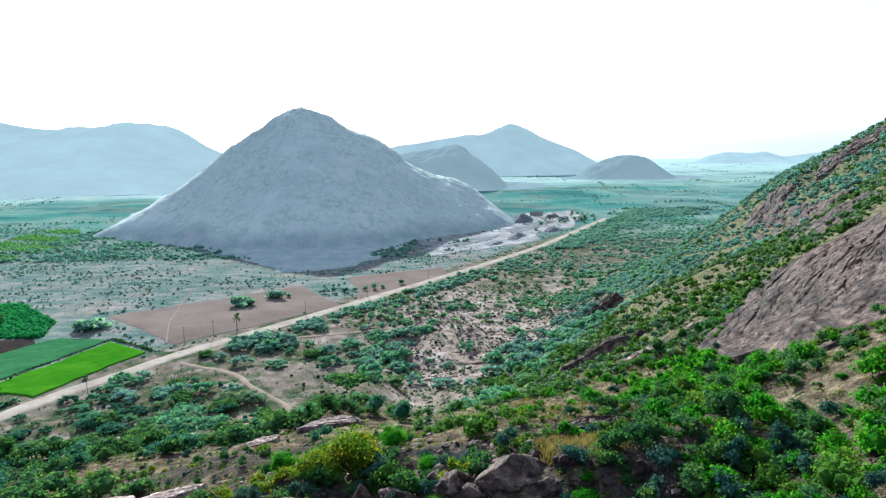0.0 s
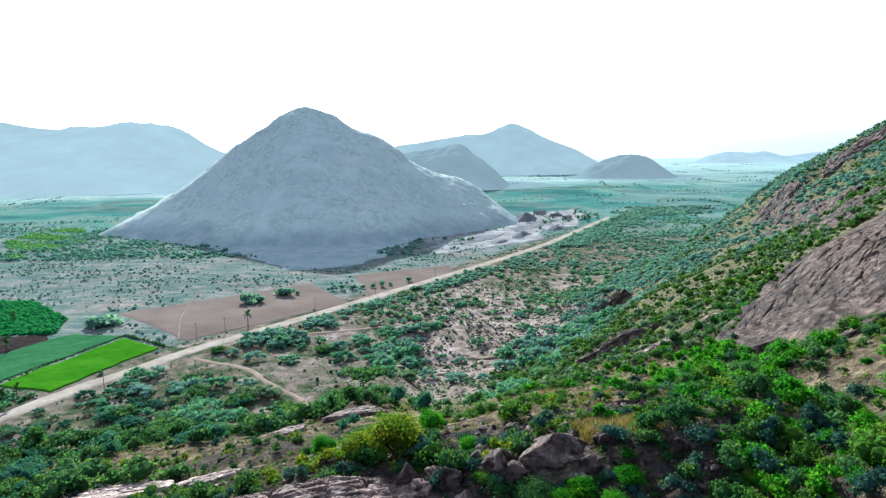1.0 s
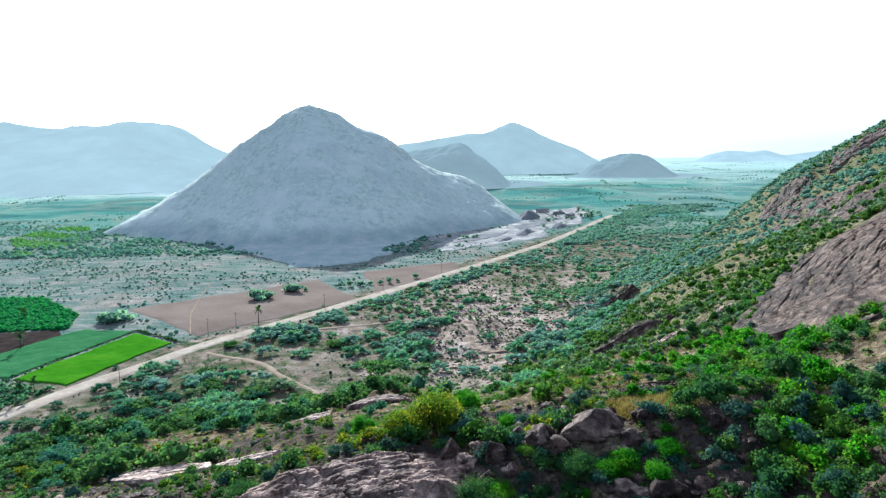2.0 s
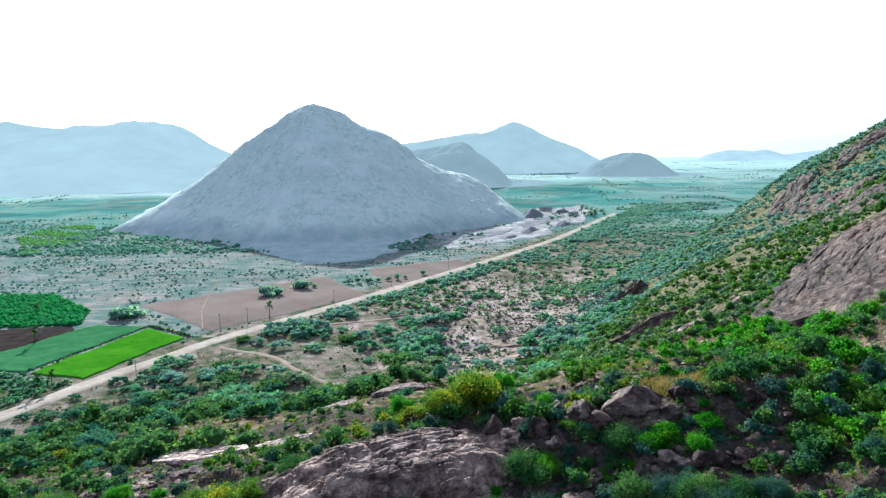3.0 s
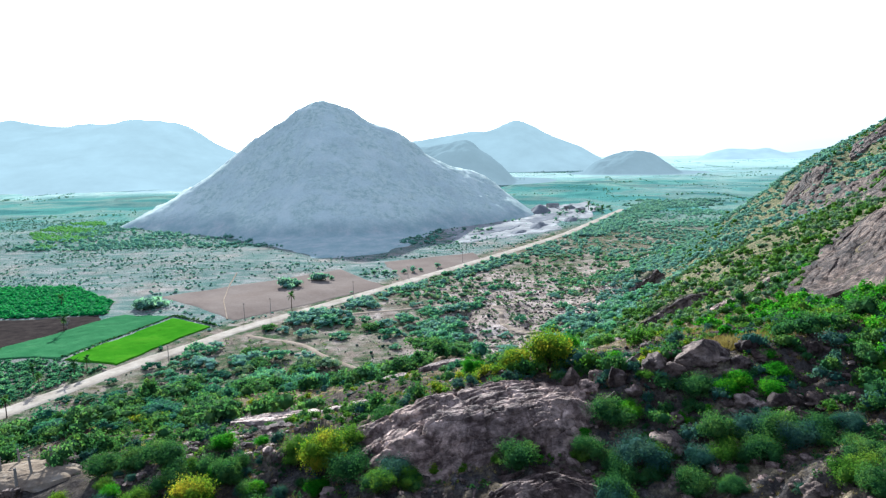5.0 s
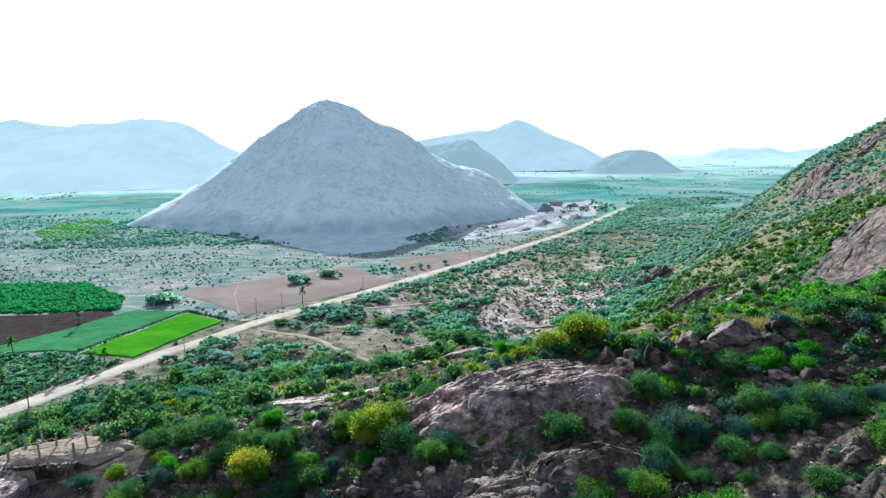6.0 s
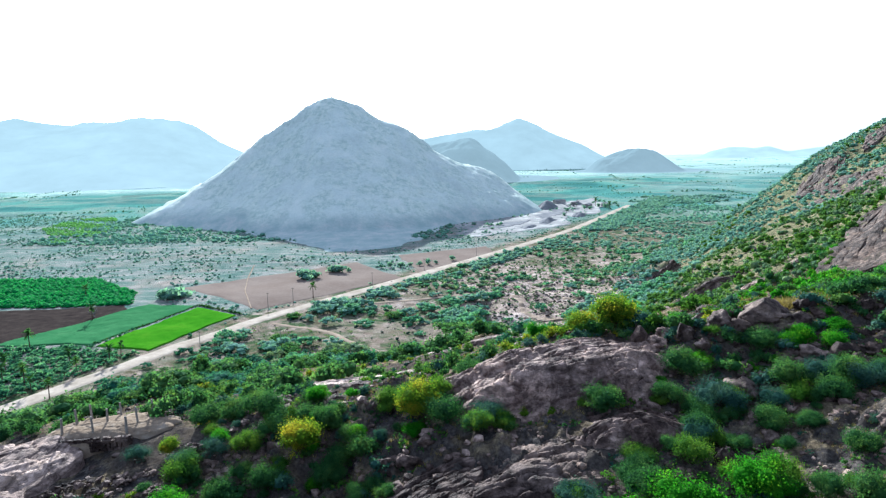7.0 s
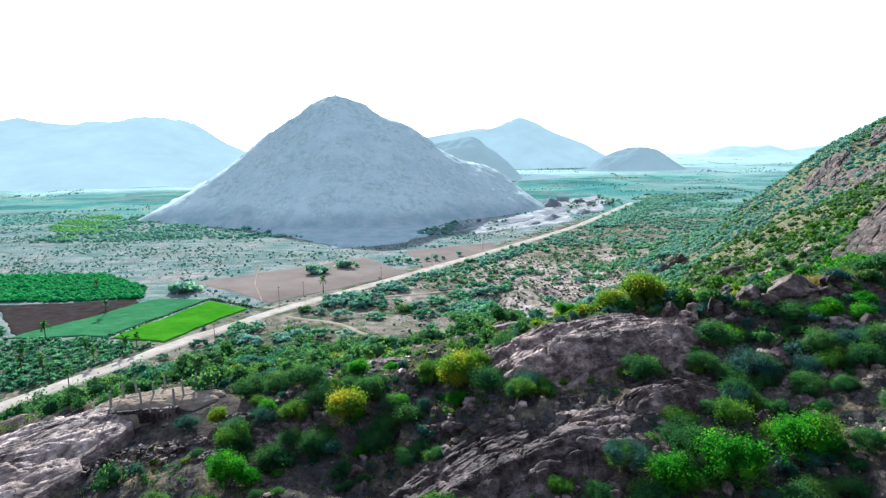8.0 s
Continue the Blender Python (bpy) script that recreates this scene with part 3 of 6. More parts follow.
# ---------------------------------------------------------------- plants
def leaf_cloud(n, size, lobes, seed, flat=1.0, core=0.66):
    """Vertices and triangles of a crown: leaf blades on a few lobes, with a dim inner mass."""
    g = np.random.default_rng(seed)
    lob = np.array(lobes, float)                       # x y z radius
    wts = lob[:, 3] ** 2
    pick = g.choice(len(lob), n, p=wts / wts.sum())
    sprays = max(3, n // (12 * len(lob)))              # leaves sit in sprays on each lobe, with gaps between
    way = g.normal(size=(len(lob), sprays, 3)) + [0, 0, 0.35]
    way /= np.linalg.norm(way, axis=2)[..., None]
    out = 0.72 + 0.26 * g.random((len(lob), sprays))
    k = g.integers(sprays, size=n)
    d = way[pick, k] + 0.36 * g.normal(size=(n, 3))
    c = lob[pick, :3] + d * (lob[pick, 3] * out[pick, k])[:, None] * np.array([1, 1, flat])
    d = d / np.linalg.norm(d, axis=1)[:, None]
    face = 0.8 * d + 0.6 * g.normal(size=(n, 3)) + [0, 0, 0.2]
    t = np.cross(face, g.normal(size=(n, 3)))
    t /= np.linalg.norm(t, axis=1)[:, None]
    w = np.cross(face, t)
    w /= np.linalg.norm(w, axis=1)[:, None]
    s = size * (0.6 + 0.8 * g.random(n))[:, None]
    V = np.stack([c - t * s * 0.6 - w * s * 0.3, c + t * s * 0.6 - w * s * 0.3, c + w * s * 0.6], 1).reshape(-1, 3)
    T = np.arange(3 * n).reshape(-1, 3)
    if core:
        bm = bmesh.new()
        bmesh.ops.create_icosphere(bm, subdivisions=1 if core > 0.64 else 2, radius=1)
        iv = np.array([v.co[:] for v in bm.verts])
        it = np.array([[v.index for v in f.verts] for f in bm.faces])
        bm.free()
        for x, y, z, r in lob:
            if r < 0.21:
                continue
            T = np.concatenate([T, it + len(V)])
            V = np.concatenate([V, iv * r * (core + 0.16 * g.random((len(iv), 1))) * [1, 1, flat] + [x, y, z]])
    return V, T


def lobed(seed, radius, height, k, flat=0.7):
    g = np.random.default_rng(seed)
    out = []
    for i in range(k):
        a, q = g.random() * 6.28, radius * 0.7 * math.sqrt(g.random())
        r = radius * (0.24 + 0.34 * g.random() ** 1.4) * (1 + 0.5 / k)
        out.append((q * math.cos(a), q * math.sin(a), height * (0.45 + 0.35 * g.random()) - 0.25 * q * 0.5, r))
    return out


def spreading(seed):
    """Lobes of a low umbrella-shaped thorn tree, wider than high."""
    g = np.random.default_rng(seed)
    wide, out = g.uniform(0.75, 1.05), []
    for i in range(g.integers(8, 13)):
        a, q = 2.4 * i + g.normal() * 0.4, math.sqrt((i + 0.4) / 12)
        out.append((wide * q * math.cos(a), q * math.sin(a), 0.62 - 0.32 * q * q + g.normal() * 0.06, g.uniform(0.24, 0.42)))
    return out


def tri_mesh(name, V, T, material, smooth=False):
    me = bpy.data.meshes.new(name)
    me.vertices.add(len(V))
    me.vertices.foreach_set("co", V.astype(np.float32).ravel())
    me.loops.add(T.size)
    me.loops.foreach_set("vertex_index", T.astype(np.int32).ravel())
    me.polygons.add(len(T))
    me.polygons.foreach_set("loop_start", np.arange(0, T.size, 3, dtype=np.int32))
    me.polygons.foreach_set("use_smooth", np.full(len(T), smooth))
    me.update(calc_edges=True)
    me.materials.append(material)
    return me


def scatter(name, kinds, places, material, label, category="shrubs", sink=0.1):
    """ONE mesh of many plants: places are rows of x, y, size."""
    g = np.random.default_rng(len(places) + 5)
    Vs, Ts, off = [], [], 0
    places = np.asarray(places, float)
    zs = land(places[:, 0], places[:, 1])
    for (x, y, s), z in zip(places, zs):
        V, T = kinds[g.integers(len(kinds))]
        a = g.random() * 6.28
        ca, sa = math.cos(a) * s, math.sin(a) * s
        k = 0.8 + 0.4 * g.random()
        Vs.append(np.stack([V[:, 0] * ca - V[:, 1] * sa + x, V[:, 0] * sa + V[:, 1] * ca + y, V[:, 2] * s * k + z - sink], 1))
        Ts.append(T + off)
        off += len(V)
    return tagged(new(name, tri_mesh(name, np.concatenate(Vs), np.concatenate(Ts), material)), label, category, kind="stuff")


def sow(n, x0, x1, y0, y1, keep, s0, s1, seed):
    """Random plan places in a box, kept by a chance given by keep(x, y)."""
    g = np.random.default_rng(seed)
    x, y = g.uniform(x0, x1, n), g.uniform(y0, y1, n)
    ok = g.random(n) < keep(x, y)
    s = s0 + (s1 - s0) * g.random(n) ** 1.8
    return np.stack([x, y, s], 1)[ok]


def inside(x, y, corners):
    r = np.ones_like(x, bool)
    for (ax, ay), (bx, by) in zip(corners, corners[1:] + corners[:1]):
        r &= (bx - ax) * (y - ay) - (by - ay) * (x - ax) >= -1e-9
    return r


TRACKS = [([-122, -106, -90, -83, -70, -56, -55, -61, -66], [270, 260.6, 257, 243, 230, 218, 208, 196, 184]), ([-84, -55, -14.5, 0.5, 3, 0, 7.5, 14], [300, 310.7, 319, 316, 289, 265, 257, 246])]


def off_track(x, y, gap=3.2):
    near = np.full(np.shape(x), 99.0)
    for xs, ys in TRACKS:
        for k in range(len(xs) - 1):
            ax, ay, bx, by = xs[k], ys[k], xs[k + 1] - xs[k], ys[k + 1] - ys[k]
            t = np.clip(((x - ax) * bx + (y - ay) * by) / (bx * bx + by * by), 0, 1)
            near = np.minimum(near, np.hypot(x - ax - t * bx, y - ay - t * by))
    return (near > gap) * 1.0


PLOTS = [[(-188, 232), (-158, 227), (-140, 284), (-167, 302)], [(-236, 234), (-188, 236), (-167, 303), (-197, 308)],
         [(-135, 291), (-60, 368), (-100, 434), (-200, 352)], [(-54, 380), (6, 452), (2, 492), (-76, 460)], [(-284, 302), (-230, 236), (-199, 294), (-206, 309)]]


def off_plots(x, y):
    return 1.0 - np.any([inside(x, y, c) for c in PLOTS], 0)


def side(x, y):
    """Metres to the right of the road (left: minus)."""
    return (x - np.interp(y, ROAD_Y, ROAD_X)) * 0.84


MID_KINDS = [leaf_cloud(340, 0.135, lobed(40 + i, 1.0, 1.1, 4), 60 + i, 0.75) for i in range(6)]
ACACIA_KINDS = [leaf_cloud(720, 0.085, spreading(54 + i), 74 + i, 0.5, 0.82) for i in range(7)]
TINY_KINDS = [leaf_cloud(14, 0.42, lobed(35 + i, 1.3, 0.9, 1), 37 + i, 0.6, 0.84) for i in range(5)]
SMALL_KINDS = [leaf_cloud(34, 0.3, lobed(25 + i, 1.2, 1.0, 2), 27 + i, 0.75, 0.84) for i in range(6)]
HERB_KINDS = [leaf_cloud(36, 0.3, lobed(65 + i, 1.0, 0.9, 3), 67 + i, 0.6, 0) for i in range(5)]
NEAR_KINDS = [leaf_cloud(400, 0.125, lobed(20 + i, 1.0, 1.1, 4), 30 + i, 0.8) for i in range(6)]
FLAT_KINDS = [leaf_cloud(340, 0.11, spreading(50 + i), 70 + i, 0.5, 0.82) for i in range(6)]
LOW_KINDS = [leaf_cloud(34, 0.3, lobed(85 + i, 1.2, 0.8, 2), 95 + i, 0.55, 0.84) for i in range(6)]
FAR_KINDS = [leaf_cloud(64, 0.36, lobed(80 + i, 1.0, 1.0, 2), 90 + i, 0.62) for i in range(6)]


# ---------------------------------------------------------------- rock
def part(name, mesh, parent, label="", m=None):
    """Links a mesh as one part under a thing or under a part."""
    ob = new(name, mesh)
    ob.parent = parent
    if m is not None:
        ob.matrix_basis = m
    return tagged(ob, label) if label else ob


def thing(name, x, y, z, label, category, group=""):
    ob = new(name)
    ob.location = (x, y, z)
    ob.empty_display_size = 0.5
    return tagged(ob, label, category, group)


def blocks(u, v, seed):
    """Jointed blocks on a plan: each block's own level, and the gap to the next."""
    iu, iv = np.floor(u).astype(int), np.floor(v).astype(int)
    best = np.full(u.shape, 9.0)
    second = best.copy()
    level = np.zeros(u.shape)
    for du in (-1, 0, 1):
        for dv in (-1, 0, 1):
            a, b = (iu + du + seed * 13) % 256, (iv + dv + seed * 29) % 256
            d = np.hypot(u - iu - du - 0.15 - 0.7 * TABLE[a, b], v - iv - dv - 0.15 - 0.7 * TABLE[b, (a + 91) % 256])
            closer = d < best
            second = np.where(closer, best, np.minimum(second, d))
            level = np.where(closer, TABLE[(a + 37) % 256, (b + 11) % 256], level)
            best = np.minimum(best, d)
    return level - 0.5, second - best


def granite_slab(cx, cy, rx, ry, turn, h, material, label, seed=0, lift=0.0, steep=2.4, rows=64, cols=200, follow=0.75, rough=1.0, big=1.0):
    """A bare dome or sheet of granite bedded in the slope: curved skin, stepped sheets, joints."""
    A, Q = np.meshgrid(np.linspace(0, 2 * math.pi, cols, endpoint=False), np.linspace(0.003, 1, rows) ** 0.8)
    rim = 1 + 0.16 * vnoise(2.2 * np.cos(A) + seed, 2.2 * np.sin(A) - seed) + 0.08 * vnoise(6 * np.cos(A) + seed, 6 * np.sin(A))
    lx, ly = Q * rx * rim * np.cos(A), Q * ry * rim * np.sin(A)
    c, s = math.cos(radians(turn)), math.sin(radians(turn))
    X, Y = cx + lx * c - ly * s, cy + lx * s + ly * c
    base = land(X, Y)
    core = land_core(X, Y)[0]
    mid = land_core(np.array([cx]), np.array([cy]))[0][0]
    smooth = mid + (core - mid) * follow + 0.5
    bulge = (1 - Q ** steep)
    v = fbm(lx * 0.5 + ly * 0.15 + seed * 3.7, ly * 1.2, 7, 4)
    ledge = (np.floor(v * 3.2) + step(0.62, 1.0, v * 3.2 - np.floor(v * 3.2))) / 3.2
    wu, wv = lx + 1.3 * fbm(X, Y, 6, 3), ly + 0.9 * fbm(Y, X, 6, 3)
    lev, gap = blocks(wu / 5.0 / big + wv * 0.12 / big, wv / 1.7 / big + seed, seed)
    lev2, gap2 = blocks(wu / 1.9 / big + 7, wv / 0.9 / big - wu * 0.2 / big, seed + 5)
    inner = step(1, 0.86, Q)
    Z = smooth + lift + h * bulge + inner * rough * (1.0 * ledge + 0.6 * lev + 0.16 * lev2 - 0.5 * step(0.14, 0.0, gap) - 0.16 * step(0.16, 0.0, gap2)) + 0.09 * fbm(X, Y, 1.6, 4, 0.6)
    Z = np.where(Q > 0.985, base - 0.9, Z)
    ob = sheet("granite_slab", X, Y, Z, material, closed=True)
    return tagged(ob, label, "rock", "granite slabs")


granite_slab(-21.5, 57.5, 17.5, 9.5, 12, 4.0, GRANITE, "grey granite dome with joints, shaded steep near face", 1, -1.3, 2.3, 110, 300)
# this sheet takes the darker boulder granite in place of shade
granite_slab(-33, 38.5, 15.5, 8, 18, 2.0, BOULDER, "broken grey granite sheet with fissures below a dome", 2, 0.0, 2.4, 80, 240)
granite_slab(-17, 44.5, 6.5, 3.8, 10, 1.8, GRANITE, "small brown granite sheet among bushes", 3, 0.0, 2.4, 60, 180)
granite_slab(-101, 46, 20.5, 11.5, 24, 1.8, PALE_GRANITE, "broad smooth granite slab sloping down, pale brown", 4, -0.2, 2.2, 90, 260, 1.0, 0.4)
granite_slab(-82.5, 59.8, 9, 5.2, 6, 1.0, PLATFORM, "low pale granite platform with dry grass, below stone posts", 5, 0.0, 4.0, 60, 200, 0.75, 0.15)
granite_slab(-42.5, 88, 4.8, 3.2, 16, 0.15, PALE_GRANITE, "pale sunlit granite sheet in scrub", 6, -0.05, 3.2, 50, 160, 1.0, 0.3)
granite_slab(-56, 87, 7, 4.2, 10, 0.15, PALE_GRANITE, "brown granite sheet partly covered by scrub", 7, -0.05, 3.2, 50, 160, 1.0, 0.35)
granite_slab(-25, 128, 7, 4.6, 14, 0.15, GRANITE, "flat grey granite sheet in scrub", 8, -0.05, 3.2, 50, 160, 1.0, 0.4)
granite_slab(-39, 121, 4.5, 3.4, 10, 0.15, PALE_GRANITE, "pale granite sheet beside a dirt track", 9, -0.05, 3.2, 50, 140, 1.0, 0.4)
granite_slab(90, 128, 42, 28, 48, 1.2, FACE, "great bare granite face with dark joints on the hillside", 10, 0.3, 3.0, 130, 320, 1.0, 0.8, 1.7)
granite_slab(56, 151, 15, 3.2, 27, 0.15, GRANITE, "pale granite apron running down from a rock face", 11, -0.3, 4.0, 50, 160, 1.0, 0.45)
granite_slab(64, 164, 8, 3.4, 32, 0.5, GRANITE, "broken pale rock above a dark cut face", 18, -0.2, 3.0, 40, 120, 1.0, 0.9)
granite_slab(26, 160, 4.5, 2.2, 25, 0.9, BOULDER, "dark rock below a cut face", 19, 0.2, 2.4, 30, 90)
granite_slab(126, 204, 34, 11, 66, 0.8, FACE, "band of bare granite across the upper flank", 12, 0.3, 3.0, 46, 180, 1.0, 1.1, 1.8)
granite_slab(149, 262, 34, 17, 64, 0.8, FACE, "broad patch of bare granite on the upper flank", 13, 0.3, 3.0, 50, 180, 1.0, 1.1, 1.8)
granite_slab(166, 316, 26, 11, 60, 0.8, FACE, "streak of bare granite high on the flank", 17, 0.3, 3.0, 40, 150, 1.0, 1.1, 1.8)
granite_slab(215, 330, 28, 10, 30, 1.1, BOULDER, "bare granite shoulder near the skyline", 14, 0.2, 2.6, 40, 120, 1.0, 1.0, 1.8)
granite_slab(40, 100, 3.4, 1.8, 10, 0.9, PALE_GRANITE, "small pale rock among bushes", 15, 0.2, 2.4, 30, 80)
granite_slab(19, 79, 5.0, 2.2, 20, 1.2, GRANITE, "low grey rock sheet beside dry grass", 16, 0.2, 2.4, 40, 120)


def outcrop(front, heights, depth, material, label, seed=0):
    """A rock step in the slope: an upright broken face with a top that runs back into the hill."""
    p = np.array(front, float)
    s = np.concatenate([[0], np.cumsum(np.hypot(*np.diff(p, axis=0).T))])
    t = np.linspace(0, s[-1], max(40, int(s[-1] / 0.5)))
    c = np.stack([knots(t, s, p[:, k], 1.5) for k in (0, 1)], 1)
    h = knots(t, s, heights, 1.0) * (1 + 0.25 * vnoise(t / 2.5, t * 0 + seed))
    d = np.gradient(c, axis=0)
    d /= np.linalg.norm(d, axis=1)[:, None]
    back = np.stack([-d[:, 1], d[:, 0]], 1)
    back = np.where(((back @ np.array([0.1, 1.0])) < 0)[:, None], -back, back)
    rows = []
    at = lambda k: land(c[:, 0] + back[:, 0] * k, c[:, 1] + back[:, 1] * k)
    foot, top = at(-2.0), np.maximum(at(1.6), at(-2.0) + h * 0.4)
    for k, up in [(-1.9, -0.4), (-1.3, 0.04), (-1.05, 0.25), (-0.95, 0.45), (-0.7, 0.65), (-0.6, 0.82), (-0.4, 0.95), (0.0, 1.0), (depth, 0.95)]:
        wob = 0.7 * vnoise(t / 3.1 + seed, t * 0 + up * 1.5 + seed) + 0.28 * vnoise(t / 0.9, t * 0 + up * 6 + seed)
        x, y = c[:, 0] + back[:, 0] * (k + wob), c[:, 1] + back[:, 1] * (k + wob)
        z = foot + (top - foot) * up if k < depth else land(x, y) - 0.4
        rows.append((x, y, z + 0.16 * vnoise(t / 1.3, t * 0 + k * 3)))
    X, Y, Z = (np.array([r[i] for r in rows]) for i in range(3))
    return tagged(sheet("rock_ledge", X, Y, Z, material, smooth=False), label, "rock", "rock ledges")


outcrop(LEDGE[0], LEDGE[1], 1.0, BOULDER, "long dark broken rock face cut into the scrub", 1)
outcrop(PIT[0], PIT[1], 1.0, BOULDER, "dark cut rock face of a small hillside pit", 2)
outcrop([(0, 262), (8, 255), (18, 253), (30, 258)], [0.3, 1.8, 2.0, 0.4], 5, TRACK, "eroded reddish earth bank", 3)
outcrop([(22, 300), (34, 296), (46, 299), (56, 305)], [0.3, 2.0, 1.8, 0.3], 5, TRACK, "eroded earth bank with loose stones", 4)
outcrop([(-12, 240), (-4, 236), (4, 238)], [0.3, 2.4, 0.4], 5, TRACK, "low eroded soil bank", 5)


def rock_mesh(name, seed, material, sub=3, rough=0.28, squash=0.75, smooth=True):
    """A weathered boulder about 2 m across, flat below, split along a few planes."""
    bm = bmesh.new()
    bmesh.ops.create_icosphere(bm, subdivisions=sub, radius=1)
    o = Vector((seed * 7.3, seed * 3.1, seed * 1.7))
    g = np.random.default_rng(seed + 400)
    planes = [(Vector(g.normal(size=3)).normalized(), g.uniform(0.62, 0.9)) for _ in range(7)]
    for v in bm.verts:
        p = v.co.copy()
        k = 1 + rough * noise.noise(p * 1.1 + o) * 1.6 + rough * 0.6 * noise.noise(p * 2.7 + o) + 0.22 * rough * noise.noise(p * 6 + o) + 0.1 * rough * noise.noise(p * 15 + o)
        cut = noise.cell(p * 1.3 + o)
        v.co = Vector((p.x * k, p.y * k, p.z * k * squash)) * (1 + 0.13 * cut)
        for way, far in planes:
            over = v.co.dot(way) - far
            if over > 0:
                v.co -= way * over * 0.85
        v.co.z = max(v.co.z, -0.45) + 0.3
    for f in bm.faces:
        f.smooth = smooth
    me = bpy.data.meshes.new(name)
    bm.to_mesh(me)
    bm.free()
    me.materials.append(material)
    return me


BOULDERS = [rock_mesh("boulder", i, BOULDER if i % 5 else GRANITE, 4, 0.44) for i in range(6)]


def boulder(x, y, sx, sy, sz, turn, kind, label, dz=-0.25):
    ob = new("boulder", BOULDERS[kind % 6])
    z = float(land(np.array([x]), np.array([y]))[0])
    ob.matrix_basis = Matrix.LocRotScale((x, y, z + dz), Euler((0, 0, radians(turn))), (sx, sy, sz))
    return tagged(ob, label, "boulder", "boulders on the spur")


BOULDERS[1] = rock_mesh("boulder", 8, BOULDER, 5, 0.46, 0.9)
boulder(6.5, 62, 3.5, 2.9, 2.2, 20, 1, "very large dark rounded granite boulder on the crest", -0.6)
boulder(0.5, 61, 1.8, 1.6, 2.0, 70, 2, "grey boulder leaning against a larger one")
boulder(10.6, 59.5, 1.3, 1.1, 1.6, 0, 3, "rounded pale brown boulder standing alone")
boulder(-4.5, 60.5, 1.5, 1.2, 1.7, 10, 4, "upright dark boulder in a cluster")
boulder(-6.2, 62.8, 1.2, 1.5, 1.5, 50, 5, "dark boulder in a cluster")
boulder(-3.0, 58.3, 1.1, 0.9, 1.2, 130, 0, "dark boulder in a cluster")
boulder(-5.6, 58.0, 1.0, 1.3, 1.1, 200, 1, "dark boulder in a cluster")
boulder(3.5, 50.5, 1.6, 1.3, 1.5, 30, 2, "brown boulder half hidden by bushes")
boulder(-2.0, 50.0, 2.2, 1.6, 1.4, 100, 3, "dark boulder half hidden by bushes")
boulder(12, 52.5, 2.6, 1.9, 1.6, 15, 4, "low broad grey boulder in shade")
boulder(8.0, 53.5, 1.2, 1.0, 1.1, 15, 5, "small dark boulder in shade")
boulder(4.0, 73.5, 1.5, 1.2, 1.4, 60, 0, "grey boulder behind the crest")
boulder(-1.5, 72, 1.0, 1.3, 1.1, 10, 1, "grey boulder behind the crest")
boulder(2.6, 60.0, 1.5, 1.2, 1.5, 15, 3, "grey boulder wedged beside a large one")
boulder(1.2, 63.4, 1.3, 1.5, 1.2, 80, 4, "grey boulder behind a large one")
boulder(9.6, 64.2, 1.4, 1.1, 1.2, 40, 5, "brown boulder beside dry grass")
boulder(3.4, 57.4, 1.2, 1.0, 1.3, 120, 2, "dark boulder below a large one")
boulder(14.2, 61.0, 1.9, 1.4, 1.3, 10, 0, "low flat grey boulder on the slope")
boulder(17.5, 57.5, 1.5, 1.2, 1.2, 55, 3, "brown boulder between bushes")
boulder(20.5, 62.0, 1.7, 1.3, 1.4, 70, 4, "weathered boulder between bushes")
_g = np.random.default_rng(21)
for _i, (_x, _y) in enumerate([(-8.5, 61.5), (-9.6, 63.8), (-0.8, 59.2), (4.6, 65.6), (12.6, 63.6), (15.8, 53.2), (11.0, 49.0), (18.6, 50.2), (5.8, 55.4), (-10.8, 57.6), (-12.2, 53.4), (8.8, 58.0)]):
    _s = 0.9 + 0.75 * _g.random()
    boulder(_x, _y, _s * _g.uniform(0.9, 1.3), _s * _g.uniform(0.8, 1.1), _s * _g.uniform(0.9, 1.3), _g.uniform(0, 360), _i, "rounded dark granite boulder heaped on the crest", -0.2)
for _i in range(150):
    _x, _y = _g.uniform(-66, 24), _g.uniform(30, 82)
    if _i % 3:
        _k = [(-10, 60), (4, 52), (-2, 40), (-44, 44), (-56, 50), (14, 58), (-22, 34), (0, 66)][_i % 8]
        _x, _y = _k[0] + _g.normal() * 4.5, _k[1] + _g.normal() * 3.0
    _s = 0.35 + 0.95 * _g.random() ** 2
    boulder(_x, _y, _s * _g.uniform(0.8, 1.4), _s * _g.uniform(0.7, 1.1), _s * _g.uniform(0.7, 1.1), _g.uniform(0, 360), _i, "loose weathered granite stone on the slope", -0.15)

# ---------------------------------------------------------------- posts, ruins
def post_mesh(seed):
    """A rough-hewn stone post 2.3 m high."""
    g = np.random.default_rng(seed)
    bm = bmesh.new()
    rings = []
    for k in range(7):
        z, w = 2.6 * k / 6 - 0.3, 0.17 - 0.03 * k / 6
        rings.append([bm.verts.new((sx * w * g.uniform(0.85, 1.15), sy * w * 0.8 * g.uniform(0.85, 1.15), z + g.uniform(-0.04, 0.04))) for sx, sy in ((1, 0.4), (0.4, 1), (-0.4, 1), (-1, 0.4), (-1, -0.4), (-0.4, -1), (0.4, -1), (1, -0.4))])
    for a, b in zip(rings, rings[1:]):
        for i in range(8):
            bm.faces.new((a[i], a[(i + 1) % 8], b[(i + 1) % 8], b[i]))
    bm.faces.new(rings[-1])
    me = bpy.data.meshes.new("stone_post")
    bm.to_mesh(me)
    bm.free()
    me.materials.append(STONE_POST)
    return me


